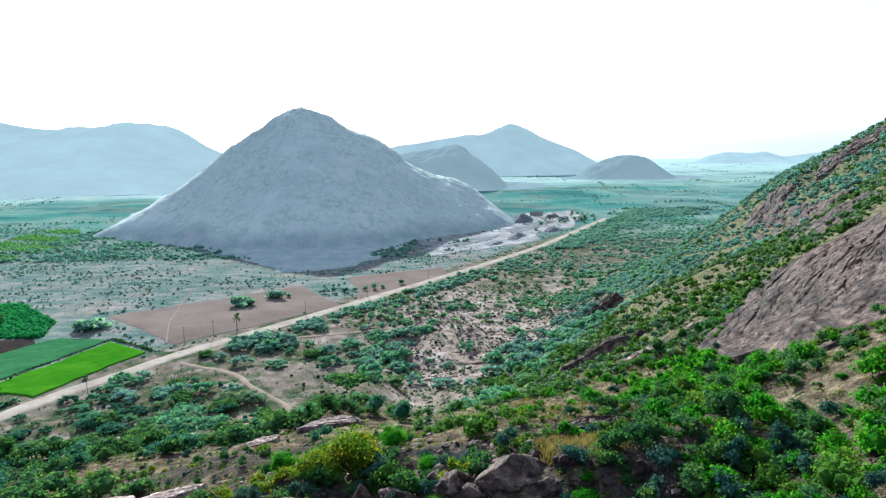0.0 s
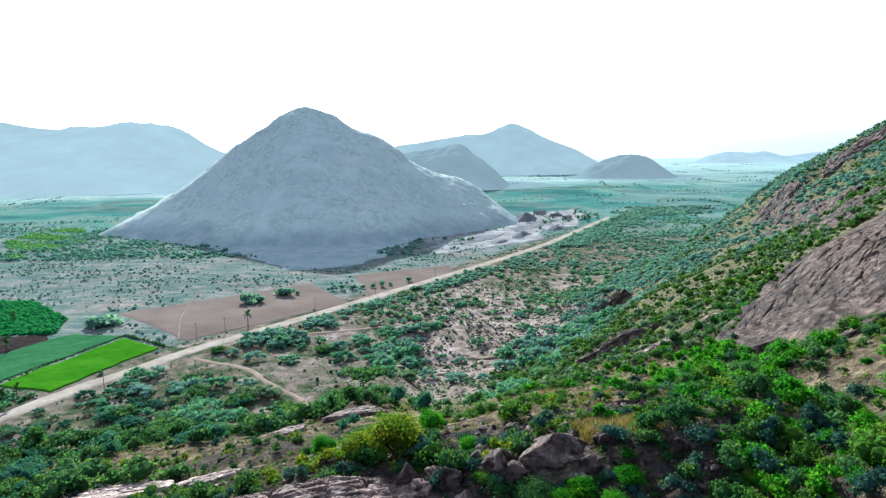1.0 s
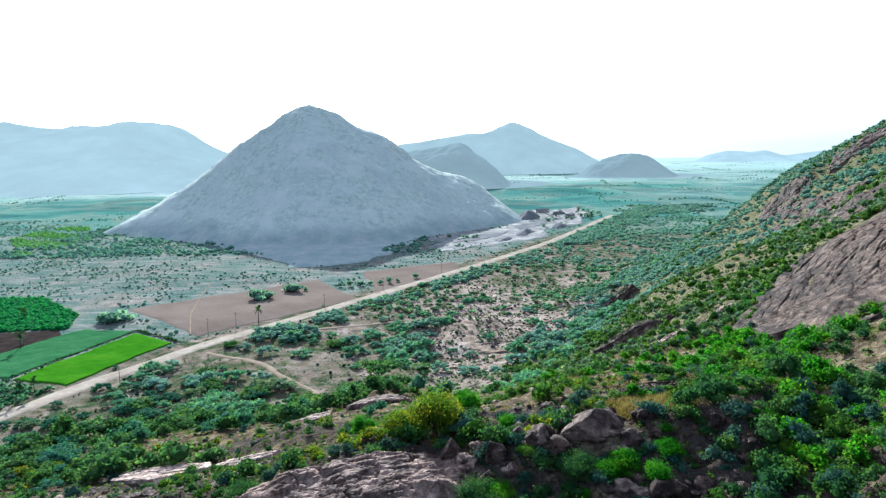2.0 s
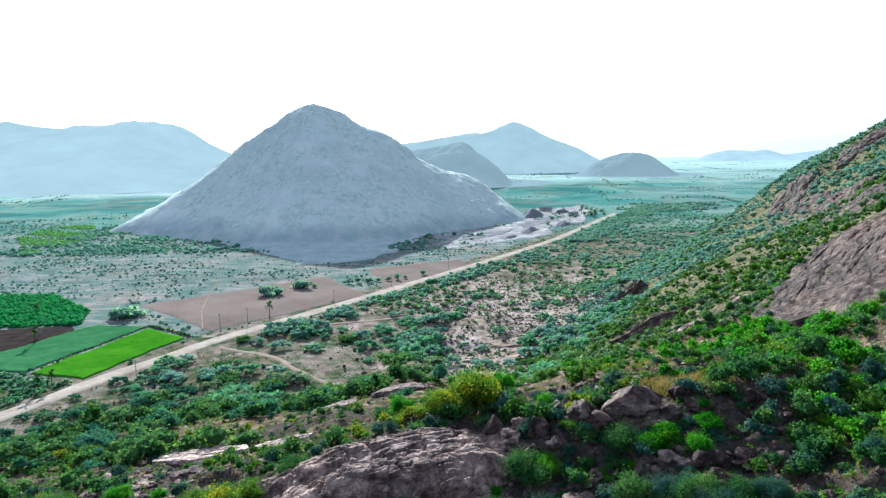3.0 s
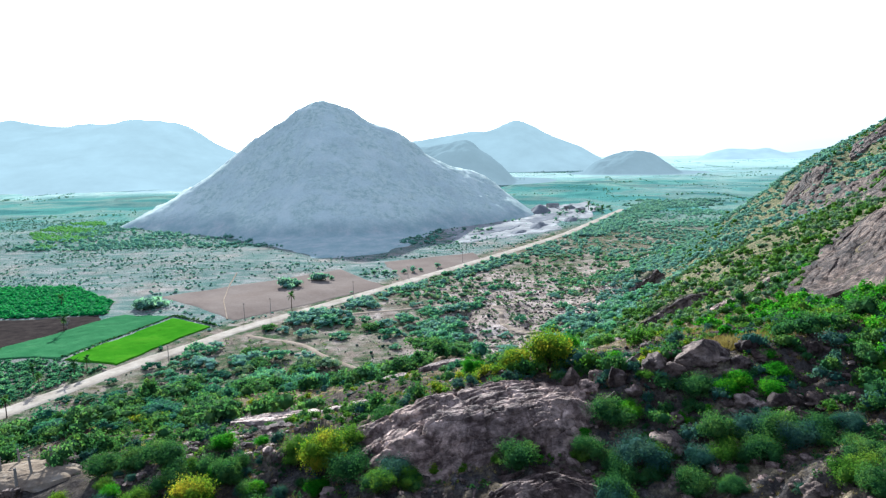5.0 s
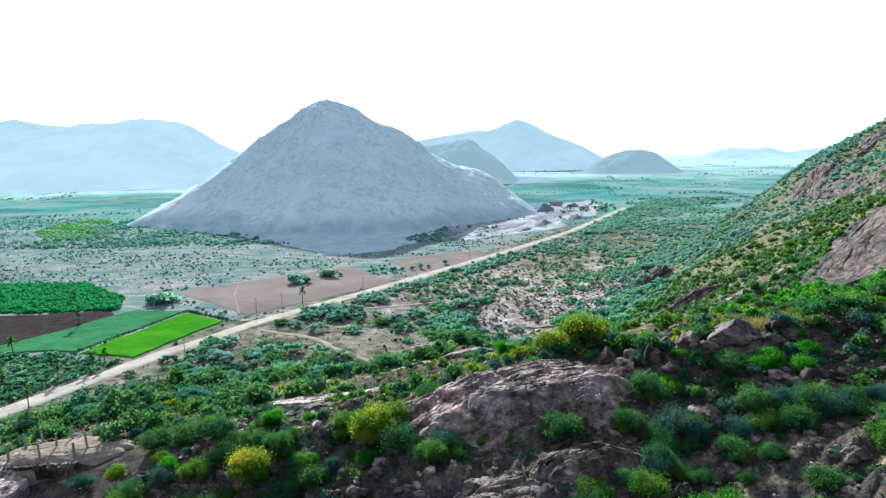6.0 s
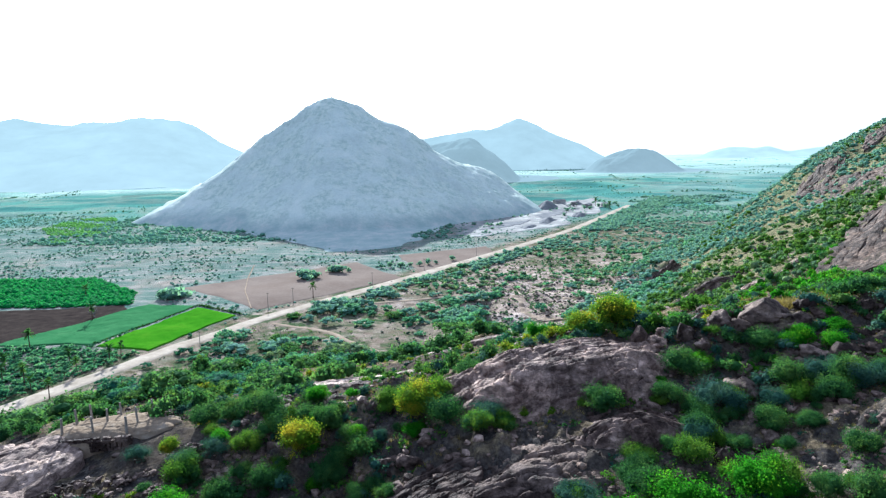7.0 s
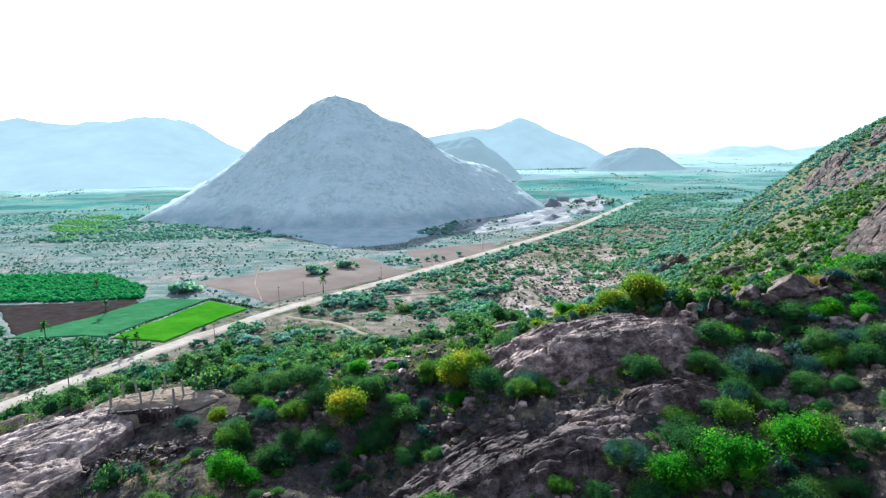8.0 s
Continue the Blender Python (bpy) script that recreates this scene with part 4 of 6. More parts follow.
POSTS = [post_mesh(i) for i in range(4)]
for _i, (_x, _y) in enumerate([(-87.6, 57.2), (-87.3, 60.2), (-86.9, 63.0), (-83.1, 56.6), (-82.8, 59.6), (-82.6, 62.8), (-78.5, 56.2), (-78.2, 58.6), (-77.6, 61.8)]):
    _ob = new("stone_post", POSTS[_i % 4])
    _ob.matrix_basis = Matrix.LocRotScale((_x, _y, float(land_core(np.array([_x]), np.array([_y]))[0][0]) + 1.1), Euler((radians(_g.uniform(-3, 3)), radians(_g.uniform(-3, 3)), _g.random() * 6)), (1, 1, _g.uniform(0.85, 1.1)))
    tagged(_ob, "upright rough stone post on a granite platform", "post", "stone posts of the ruin")

STONES = [rock_mesh("stone", 30 + i, GRANITE if i < 1 else BOULDER, 1, 0.45, 0.7, 0) for i in range(5)]


def block_mesh(seed):
    """A roughly squared stone, about 2 units across."""
    g = np.random.default_rng(seed)
    bm = bmesh.new()
    bmesh.ops.create_cube(bm, size=1.9)
    bmesh.ops.bevel(bm, geom=bm.edges[:], offset=0.22, segments=1, affect='EDGES')
    for v in bm.verts:
        v.co += Vector(g.uniform(-0.09, 0.09, 3))
    me = bpy.data.meshes.new("stone")
    bm.to_mesh(me)
    bm.free()
    me.materials.append(BOULDER)
    return me


SQUARED = [block_mesh(60 + i) for i in range(4)]


def dry_wall(name, line, height, width, label, lift=0.0, neat=False):
    """A dry stone wall: courses of separate stones along a plan line."""
    p = np.array(line, float)
    s = np.concatenate([[0], np.cumsum(np.hypot(*np.diff(p, axis=0).T))])
    mx, my = p.mean(0)
    mz = float(land(np.array([mx]), np.array([my]))[0])
    top = thing(name, mx, my, mz, label, "wall", "dry stone walls of the ruin")
    g = np.random.default_rng(int(s[-1] * 10))
    ends = land_core(p[[0, -1], 0], p[[0, -1], 1])[0]
    size = 0.5
    for c in range(int(height / 0.36)):
        for t in np.arange(0.2, s[-1], size):
            for o in (-width / 4, width / 4):
                q = t + g.uniform(-0.1, 0.1)
                x, y = np.interp(q, s, p[:, 0]) + o + g.uniform(-0.08, 0.08), np.interp(q, s, p[:, 1]) + o + g.uniform(-0.08, 0.08)
                if c == int(height / 0.36) - 1 and g.random() < 0.35:
                    continue
                z = float(land(np.array([x]), np.array([y]))[0]) + 0.36 * c - 0.15 + lift
                if neat:
                    z = float(np.interp(q, [0, s[-1]], ends)) + 0.36 * c - 0.35 + lift
                if neat:
                    turn = math.atan2(p[-1, 1] - p[0, 1], p[-1, 0] - p[0, 0])
                    part("stone", SQUARED[g.integers(4)], top, "", Matrix.LocRotScale((x - mx, y - my, z - mz), Euler((g.uniform(-.05, .05), g.uniform(-.05, .05), turn + g.uniform(-.06, .06))), (0.27 * g.uniform(.85, 1.1), 0.2, 0.19 * g.uniform(.93, 1.05))))
                else:
                    part("stone", STONES[g.integers(5)], top, "", Matrix.LocRotScale((x - mx, y - my, z - mz), Euler((g.uniform(-.3, .3), g.uniform(-.3, .3), g.random() * 6)), (0.34 * g.uniform(.8, 1.2), 0.27 * g.uniform(.8, 1.2), 0.27 * g.uniform(.8, 1.2))))
    return top


dry_wall("stone_wall", [(-88.4, 56.0), (-83, 55.5), (-77.6, 55.1)], 1.9, 0.6, "low dark retaining wall along a platform edge", -0.1, True)
dry_wall("stone_wall", [(-74.5, 47.4), (-72.8, 48.8), (-71, 48.4), (-68.4, 46.4), (-66.8, 46.0)], 1.0, 0.6, "curved ruined dry stone wall among shrubs")
dry_wall("stone_wall", [(-70.8, 53.2), (-68.3, 51.8), (-66, 50.2)], 1.1, 0.6, "dark ruined dry stone wall beside a yellow shrub")

rubble = thing("rubble_heap", -80, 46.5, float(land(np.array([-80.0]), np.array([46.5]))[0]), "heap of loose dark rubble stones on the slab", "rubble")
for _i in range(150):
    _a, _r = _g.random() * 6.28, math.sqrt(_g.random())
    _x, _y = -80 + 6.5 * _r * math.cos(_a), 46.5 + 2.6 * _r * math.sin(_a) + 0.12 * 6.5 * _r * math.cos(_a)
    _z = float(land(np.array([_x]), np.array([_y]))[0]) - rubble.location.z + 0.2 + 1.1 * (1 - _r) * _g.random()
    _k = 0.2 + 0.35 * _g.random() ** 2
    part("stone", STONES[_i % 5], rubble, "", Matrix.LocRotScale((_x + 80, _y - 46.5, _z), Euler((_g.uniform(-.6, .6), _g.uniform(-.6, .6), _g.random() * 6)), (_k * 1.2, _k, _k * 0.8)))
rubble2 = thing("rubble_heap", -70, 45, float(land(np.array([-70.0]), np.array([45.0]))[0]), "small spill of rubble below a ruined wall", "rubble")
for _i in range(50):
    _x, _y = -70 + _g.uniform(-2.6, 2.6), 45 + _g.uniform(-1.0, 1.0)
    _z = float(land(np.array([_x]), np.array([_y]))[0]) - rubble2.location.z + 0.1
    _k = 0.18 + 0.3 * _g.random() ** 2
    part("stone", STONES[_i % 5], rubble2, "", Matrix.LocRotScale((_x + 70, _y - 45, _z), Euler((_g.uniform(-.6, .6), _g.uniform(-.6, .6), _g.random() * 6)), (_k * 1.2, _k, _k * 0.8)))


# ---------------------------------------------------------------- trees and bushes as things
def limbs(lobes, girth, seed):
    """Tapered stems from the root into each lobe, one mesh."""
    g = np.random.default_rng(seed)
    V, T = [], []
    fork = np.array([g.uniform(-0.06, 0.06), g.uniform(-0.06, 0.06), 0.22])
    segs = [(np.array([0, 0, -0.15]), fork, girth, girth * 0.75)]
    for x, y, z, r in lobes:
        tip = np.array([x, y, z + 0.2 * r])
        midp = fork * 0.4 + tip * 0.6 + g.normal(size=3) * 0.04
        segs += [(fork, midp, girth * 0.6, girth * 0.4), (midp, tip, girth * 0.4, girth * 0.12)]
    for a, b, ra, rb in segs:
        w = b - a
        u = np.cross(w, [0.3, 0.7, 0.2])
        u /= np.linalg.norm(u)
        v = np.cross(w, u)
        v /= np.linalg.norm(v)
        o = len(V)
        for c, r in ((a, ra), (b, rb)):
            for k in range(5):
                V.append(c + r * (u * math.cos(1.2566 * k) + v * math.sin(1.2566 * k)))
        for k in range(5):
            j = (k + 1) % 5
            T += [(o + k, o + j, o + 5 + j), (o + k, o + 5 + j, o + 5 + k)]
    return np.array(V), np.array(T)


def plant_proto(name, crown_name, material, label, category, seed, lobes=6, height=1.0, flat=0.8, leaves=7000, leaf=0.05, girth=0.05, group=""):
    """A bush or small tree about 2 units across: stems and a crown of leaves."""
    lb = lobed(seed, 1.0, height, lobes)
    g = np.random.default_rng(seed + 500)
    for _ in range(lobes):
        a, q, r = g.random() * 6.28, g.uniform(0.55, 0.95), g.uniform(0.1, 0.2)
        lb.append((q * math.cos(a), q * math.sin(a), height * g.uniform(0.3, 0.95) * (1.25 - 0.6 * q), r))
    ob = tagged(new(name), label, category, group)
    part("stem", tri_mesh("stem", *limbs(lb, girth, seed), BARK), ob, "thin brown stems")
    part(crown_name, tri_mesh(crown_name, *leaf_cloud(leaves, leaf, lb, seed + 1, flat, 0.56), material), ob)
    return ob


USED = set()


def plant(proto, x, y, s, tall=1.0, turn=0.0):
    """The prototype itself on its first use, copies after."""
    z = float(land(np.array([x]), np.array([y]))[0])
    m = Matrix.LocRotScale((x, y, z - 0.05), Euler((0, 0, turn)), (s, s, s * tall))
    if proto.name not in USED:
        USED.add(proto.name)
        proto.matrix_basis = m
        return proto
    return copy_plant(proto, m)


def copy_plant(proto, m):
    keep = proto.matrix_basis.copy()
    proto.matrix_basis = Matrix()
    ob = copy_thing(proto, m)
    proto.matrix_basis = keep
    return ob


DARK = [plant_proto("bush", "crown", LEAF_DARK, "dark green leafy bush among rocks", "bush", 100 + i, 10, 1.15, 0.85, group="bushes on the spur") for i in range(4)]
GREY = [plant_proto("bush", "crown", LEAF_GREY, "grey-green thorny bush with fine leaves", "bush", 110 + i, 9, 1.15, 0.85, 7000, 0.045, group="grey bushes on the spur") for i in range(3)]
BRIGHT = [plant_proto("bush", "crown", LEAF_BRIGHT, "bright fresh green bush on the slope", "bush", 120 + i, 10, 1.1, 0.8, group="bright bushes on the slope") for i in range(4)]
YELLOW = [plant_proto("tree", "crown", LEAF_YELLOW, "small tree with yellow-green leaves on the spur", "tree", 130 + i, 16, 1.4, 0.85, 9500, 0.043, group="yellowing trees on the spur") for i in range(2)]
SPROUT = [plant_proto("shrub", "crown", LEAF_YELLOW, "low yellow flowering shrub", "shrub", 140, 5, 0.8, 0.8, 1300, 0.085, group="yellow shrubs"), plant_proto("shrub", "crown", LEAF_BRIGHT, "low bright green shrub beside rocks", "shrub", 141, 5, 0.8, 0.8, 1300, 0.085, group="green shrubs")]

for _x, _y, _s in [(-11.6, 71, 4.0), (-15.8, 71.5, 2.5), (-40.3, 53.0, 3.2), (-54.3, 48.8, 2.8), (-71.3, 52.3, 1.4)]:
    plant(YELLOW[int(_s * 10) % 2], _x, _y, _s, 1.15, _x)
OLIVE = [plant_proto("bush", "crown", LEAF_MEADOW, "light olive-green bush among rocks", "bush", 170 + i, 9, 1.1, 0.85, 7000, 0.047, group="olive bushes on the spur") for i in range(3)]
LUSH = [plant_proto("tree", "crown", LEAF_BRIGHT, "large lush bright green bushy tree", "tree", 145 + i, 16, 1.25, 0.85, 9500, 0.043, group="lush trees on the slope") for i in range(2)]
for _x, _y, _s in [(-8.5, 31.2, 3.4), (-21, 30.5, 2.8), (-15.7, 30.2, 3.6), (-66, 39.5, 2.6), (-2.3, 69.5, 1.7), (-63.5, 40.2, 1.8), (-52, 46.5, 1.6), (-22, 77.5, 2.2), (-7, 78, 2.4)]:
    plant((LUSH if _s > 2 else BRIGHT)[int(_s * 10) % 2], _x, _y, 0.85 * _s, 1.1, _x)
for _x, _y, _s, _k in [(-37, 50.2, 2.6, 0), (-32.5, 49.2, 2.0, 1), (-18.4, 49.2, 2.4, 0), (-65, 50.5, 1.9, 1), (-75, 51.5, 1.6, 1), (-49.7, 49.0, 2.2, 0), (-58.3, 52.8, 2.3, 0), (-6.5, 54.6, 2.6, 0), (-5.2, 48.0, 2.8, 1), (3.5, 57.0, 2.4, 0), (6.3, 48.3, 2.2, 1), (-25.3, 33.0, 1.8, 1), (-69, 57.5, 2.4, 0), (-60.5, 57.5, 2.6, 0), (-64.5, 58.5, 2.2, 0)]:
    plant((GREY if _k else DARK)[int(_s * 10) % 3], _x, _y, _s, 0.9, _y)
for _x, _y, _s, _k in [(-31, 50.6, 0.9, 0), (-27.5, 49.6, 1.0, 0), (-24.5, 49.4, 0.9, 0), (-76.5, 45.3, 0.7, 0), (-69.3, 58.6, 0.8, 0), (-47, 52, 0.8, 0), (-72.3, 44.3, 0.7, 0), (-16.2, 50.2, 0.8, 1), (1.5, 53.8, 1.0, 1), (4.0, 54.2, 0.9, 1), (-3.0, 63.5, 1.2, 1), (-1.8, 57.4, 0.7, 1), (18, 66, 1.4, 0), (-8, 49, 0.9, 0), (-12, 41, 1.0, 0), (1, 43, 0.9, 0), (7, 46, 1.0, 0), (-22, 71, 1.9, 0), (-27, 70.5, 1.7, 0), (-19.5, 72.5, 2.0, 0), (-30, 71.5, 1.3, 0), (-33, 70, 1.2, 0)]:
    plant(SPROUT[_k], _x, _y, _s, 1.0, _x)

PATCHES = [(126, 204, 32, 10, 66), (149, 262, 32, 15, 64), (166, 316, 24, 10, 60), (215, 330, 26, 9, 30)]
SLABS = [(-80, 52, 13, 7.5, 8), (-21.5, 57.5, 15.5, 7.5, 12), (-33, 38.5, 13.5, 6.8, 18), (-17, 44.5, 5.5, 3, 10), (-98, 47, 20, 11, 24), (-83, 59.5, 8, 4.5, 6), (90, 128, 40, 26, 48), (55, 150, 14, 2.4, 27),
         (-43, 88.5, 7.5, 3.4, 14), (-56, 87, 9, 3.6, 10), (-25, 128, 9, 4.2, 14), (-39, 121, 5.5, 3.2, 10), (6.5, 62, 5, 4, 20), (-80, 46.5, 6.5, 3, 7), (14, 68, 5, 3.5, 10)]


def thin(x, y):
    """Less cover on the valley side of the spur and on its barest near slope."""
    bare = 1 - 0.8 * np.exp(-((x + 44) / 9) ** 4 - ((y - 38) / 7.5) ** 4)
    return bare * (1 - 0.84 * step(65, 73, y) * step(34, 14, x - 0.25 * (y - 80)))


def off_rock(x, y):
    r = np.ones_like(x)
    for cx, cy, rx, ry, turn in SLABS:
        c, s = math.cos(radians(turn)), math.sin(radians(turn))
        a, b = (x - cx) * c + (y - cy) * s, -(x - cx) * s + (y - cy) * c
        r = np.where((a / rx) ** 2 + (b / ry) ** 2 < 1, 0.0, r)
    for cx, cy, rx, ry, turn in PATCHES:
        c, s = math.cos(radians(turn)), math.sin(radians(turn))
        a, b = (x - cx) * c + (y - cy) * s, -(x - cx) * s + (y - cy) * c
        r = np.where((a / rx) ** 2 + (b / ry) ** 2 < 1 + 0.5 * fbm(x, y, 12, 2), r * 0.22, r)
    for line, heights, run in (LEDGE, PIT):
        h, back = step_place(x, y, line, heights)
        r = np.where((h > 0.8) & (back > -9) & (back < 2), r * 0.06, r)
    return r


# the nearest bushes, one by one
_near = sow(2050, -112, 38, 26, 92, lambda x, y: np.clip(0.7 + 0.3 * step(-28, -8, x) + 0.5 * fbm(x, y, 13, 3), 0.08, 1) * thin(x, y) * off_rock(x, y), 0.8, 3.0, 31)
_front = (_near[:, 1] < 62) & (_near[:, 0] > -76) & (_near[:, 0] < 16)
_one, _rest = _near[_front][:285], _near[~_front]
for _x, _y, _s in _one:
    # leaf choice carries light and shade: paler to the right, darker near slope
    _c = _g.random() + 0.2 * vnoise(np.array([_x / 12]), np.array([_y / 12]))[0] + (0.3 if _x > 6 and _y > 50 else 0)
    _c -= 0.3 if _y < 50 else 0.0
    _pool = DARK if _c < 0.34 else GREY if _c < 0.52 else OLIVE if _c < 0.8 else BRIGHT
    plant(_pool[int(_x * 7) % 3], _x, _y, 0.7 * _s, _g.uniform(0.85, 1.25), _g.random() * 6.28)


# ---------------------------------------------------------------- plants as stuff
dense = lambda x, y: np.clip(0.36 + 1.5 * fbm(x, y, 30, 3) + 0.15 * step(180, 260, y), 0.02, 1)
bare_earth = lambda x, y: 1 - 0.75 * np.exp(-((x - 18) / 30) ** 2 - ((y - 275) / 50) ** 2)
_rest[:, 2] *= 0.85
scatter("spur_bushes", NEAR_KINDS, _rest[::2], LEAF_DARK, "dark green bushes along the spur")
scatter("spur_bushes", NEAR_KINDS, _rest[1::4], LEAF_GREY, "grey-green bushes along the spur")
_small = sow(1500, -84, 14, 63, 108, lambda x, y: np.clip(0.3 + 1.1 * fbm(x + 7, y, 11, 3), 0.04, 0.9) * off_rock(x, y), 0.5, 1.5, 22)
scatter("spur_bushes", MID_KINDS, _small[::3], LEAF_OLIVE, "small light green bushes behind the crest")
scatter("spur_bushes", MID_KINDS, _small[1::3], LEAF_DARK, "small dark green bushes behind the crest")
scatter("spur_bushes", MID_KINDS, _small[2::6], LEAF_YELLOW, "small yellow-green bushes behind the crest")
_shade = sow(330, -80, 14, 42, 68, lambda x, y: np.clip(0.5 + 0.9 * fbm(x + 5, y, 10, 2), 0.05, 1) * off_rock(x, y) * ((x < -38) | (x > -4)), 0.7, 1.9, 28)
scatter("spur_bushes", NEAR_KINDS, _shade[::2], LEAF_DARK, "dark green bushes crowding the shaded slope")
scatter("spur_bushes", NEAR_KINDS, _shade[1::2], LEAF_GREY, "grey-green bushes crowding the shaded slope")
_west = _rest[3::4][:, 0] < -60
scatter("spur_bushes", NEAR_KINDS, _rest[3::4][_west], LEAF_SCRUB, "green bushes at the spur's end")
scatter("spur_bushes", NEAR_KINDS, _rest[3::4][~_west], LEAF_MEADOW, "olive-green bushes along the spur")
_ac = sow(3300, -215, 90, 80, 330, lambda x, y: dense(x, y) * bare_earth(x, y) * off_rock(x, y) * off_track(x, y, 4.5) * (side(x, y) > 8) * (slope_hill(x, y) < 22) * (y > 84) * (1 - 0.25 * step(140, 95, y)), 1.3, 5.4, 1)
TREES = [(-81, 218, 5.5), (-100.8, 225, 5), (-54.9, 184.7, 5), (-32.7, 204.6, 7.2), (-36, 160, 4.5), (-108.9, 239.6, 4.5), (-63, 277, 4.5), (-24, 271, 4), (-111, 278, 4), (-77.7, 150, 5), (-98, 157, 4.5), (-45, 215, 5), (-20, 225, 4.5), (-95, 190, 5.5), (-120, 205, 5.5)]
_edge = _ac[:, 1] + 14 * fbm(_ac[:, 0], _ac[:, 1], 30, 2)
_nr = _ac[:, 1] < 225
_fr, _md = _ac[_nr & (_edge < 160)], _ac[_nr & (_edge >= 160)]
_fr = _fr * [1, 1, 0.85]
scatter("acacia_scrub", ACACIA_KINDS, _fr[::4] * [1, 1, 1.15], LEAF_SCRUB, "spreading green thorn bushes below the spur")
scatter("acacia_scrub", NEAR_KINDS, _fr[2::4], LEAF_DARK, "dark green thorny scrub on dry soil")
scatter("acacia_scrub", NEAR_KINDS, _fr[1::4], LEAF_SCRUB, "green thorny scrub on dry soil")
scatter("acacia_scrub", NEAR_KINDS, _fr[3::4], LEAF_TEAL, "blue-green scrub on dry soil")
_wedge = sow(900, -190, -40, 84, 150, lambda x, y: np.clip(0.45 + 1.1 * fbm(x, y, 20, 2), 0.02, 1) * (side(x, y) > 7) * off_rock(x, y) * off_track(x, y, 4) * (x < -70 + 0.4 * (y - 84)), 1.4, 4.2, 23)
scatter("acacia_scrub", ACACIA_KINDS, _wedge[::3], LEAF_DARK, "close-set spreading thorn bushes at the spur's end")
scatter("acacia_scrub", NEAR_KINDS, _wedge[1::3] * [1, 1, 0.8], LEAF_DARK, "dark rounded bushes at the spur's end")
scatter("acacia_scrub", ACACIA_KINDS, _wedge[2::3], LEAF_TEAL, "blue-green spreading bushes at the spur's end")
scatter("acacia_scrub", ACACIA_KINDS, _md[::3], LEAF_ACACIA, "spreading flat-topped green acacia scrub on dry soil")
scatter("acacia_scrub", ACACIA_KINDS, _md[1::3], LEAF_HILL, "green thorny scrub in the valley")
_pale = _md[2::3]
_east = _pale[:, 0] >= -80
scatter("acacia_scrub", ACACIA_KINDS, _pale[_east & (_pale[:, 1] < 205)], LEAF_OLIVE, "olive thorny scrub at the foot of the slope")
scatter("acacia_scrub", ACACIA_KINDS, _pale[_east & (_pale[:, 1] >= 205)], LEAF_FAR, "thorny scrub in the valley, leaf colour paled for haze")
scatter("acacia_scrub", ACACIA_KINDS, _pale[_pale[:, 0] < -80], LEAF_TEAL, "dark thorny scrub near the road, haze blue in its leaves")
scatter("acacia_scrub", FLAT_KINDS, sow(520, -215, -75, 120, 250, lambda x, y: np.clip(0.35 + 1.0 * fbm(x, y, 22, 2), 0.05, 0.8) * (side(x, y) > 7) * off_track(x, y, 4) * (spur(x, y) < 14), 1.0, 3.4, 17), LEAF_TEAL, "blue-green scrub below the spur")
scatter("acacia_scrub", FLAT_KINDS, _ac[~_nr][::2], LEAF_ACACIA, "spreading green acacia scrub near the road")
scatter("acacia_scrub", FLAT_KINDS, _ac[~_nr][1::2], LEAF_FAR, "acacia scrub near the road, leaf colour paled for haze")
scatter("low_scrub", SMALL_KINDS, sow(5600, -30, 95, 190, 420, lambda x, y: np.clip(0.3 + 1.0 * fbm(x, y, 16, 3), 0.05, 1) * off_track(x, y, 2.5) * (side(x, y) > 7) * (slope_hill(x, y) < 10), 0.35, 1.1, 20), LEAF_HILL, "small green bushes on eroded earth")
scatter("low_scrub", SMALL_KINDS, sow(5200, -215, 90, 86, 330, lambda x, y: 0.25 * off_track(x, y, 2.5) * bare_earth(x, y) * off_rock(x, y) * (side(x, y) > 6) * (y > 84), 0.4, 1.2, 11), LEAF_GREY, "small grey-green scrub tufts on dry soil")
_flat = sow(22000, -90, 330, 320, 940, lambda x, y: np.clip(0.6 + 0.9 * fbm(x, y, 40, 3), 0.1, 1) * (1 - 0.6 * np.exp(-((x - 22) / 30) ** 2 - ((y - 330) / 60) ** 2)) * (side(x, y) > 8) * (slope_hill(x, y) < 14), 0.9, 3.0, 12)
_way = _flat[:, 1] + 60 * fbm(_flat[:, 0], _flat[:, 1], 40, 2)
# leaf colours pale in steps with distance, as haze would
scatter("acacia_scrub", LOW_KINDS, _flat[_way < 470][::2], LEAF_ACACIA, "green acacia scrub on eroded flats")
scatter("acacia_scrub", LOW_KINDS, _flat[_way < 470][1::2], LEAF_HILL, "dull green acacia scrub on eroded flats")
scatter("acacia_scrub", LOW_KINDS, _flat[(_way >= 470) & (_way < 640)], LEAF_FAR, "acacia scrub along the road, leaf colour paled for haze")
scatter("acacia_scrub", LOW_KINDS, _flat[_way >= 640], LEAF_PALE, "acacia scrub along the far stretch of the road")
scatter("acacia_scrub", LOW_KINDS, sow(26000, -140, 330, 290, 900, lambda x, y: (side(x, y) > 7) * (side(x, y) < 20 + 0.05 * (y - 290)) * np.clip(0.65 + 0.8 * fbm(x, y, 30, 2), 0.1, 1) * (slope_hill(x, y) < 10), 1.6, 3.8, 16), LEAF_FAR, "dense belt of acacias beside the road")
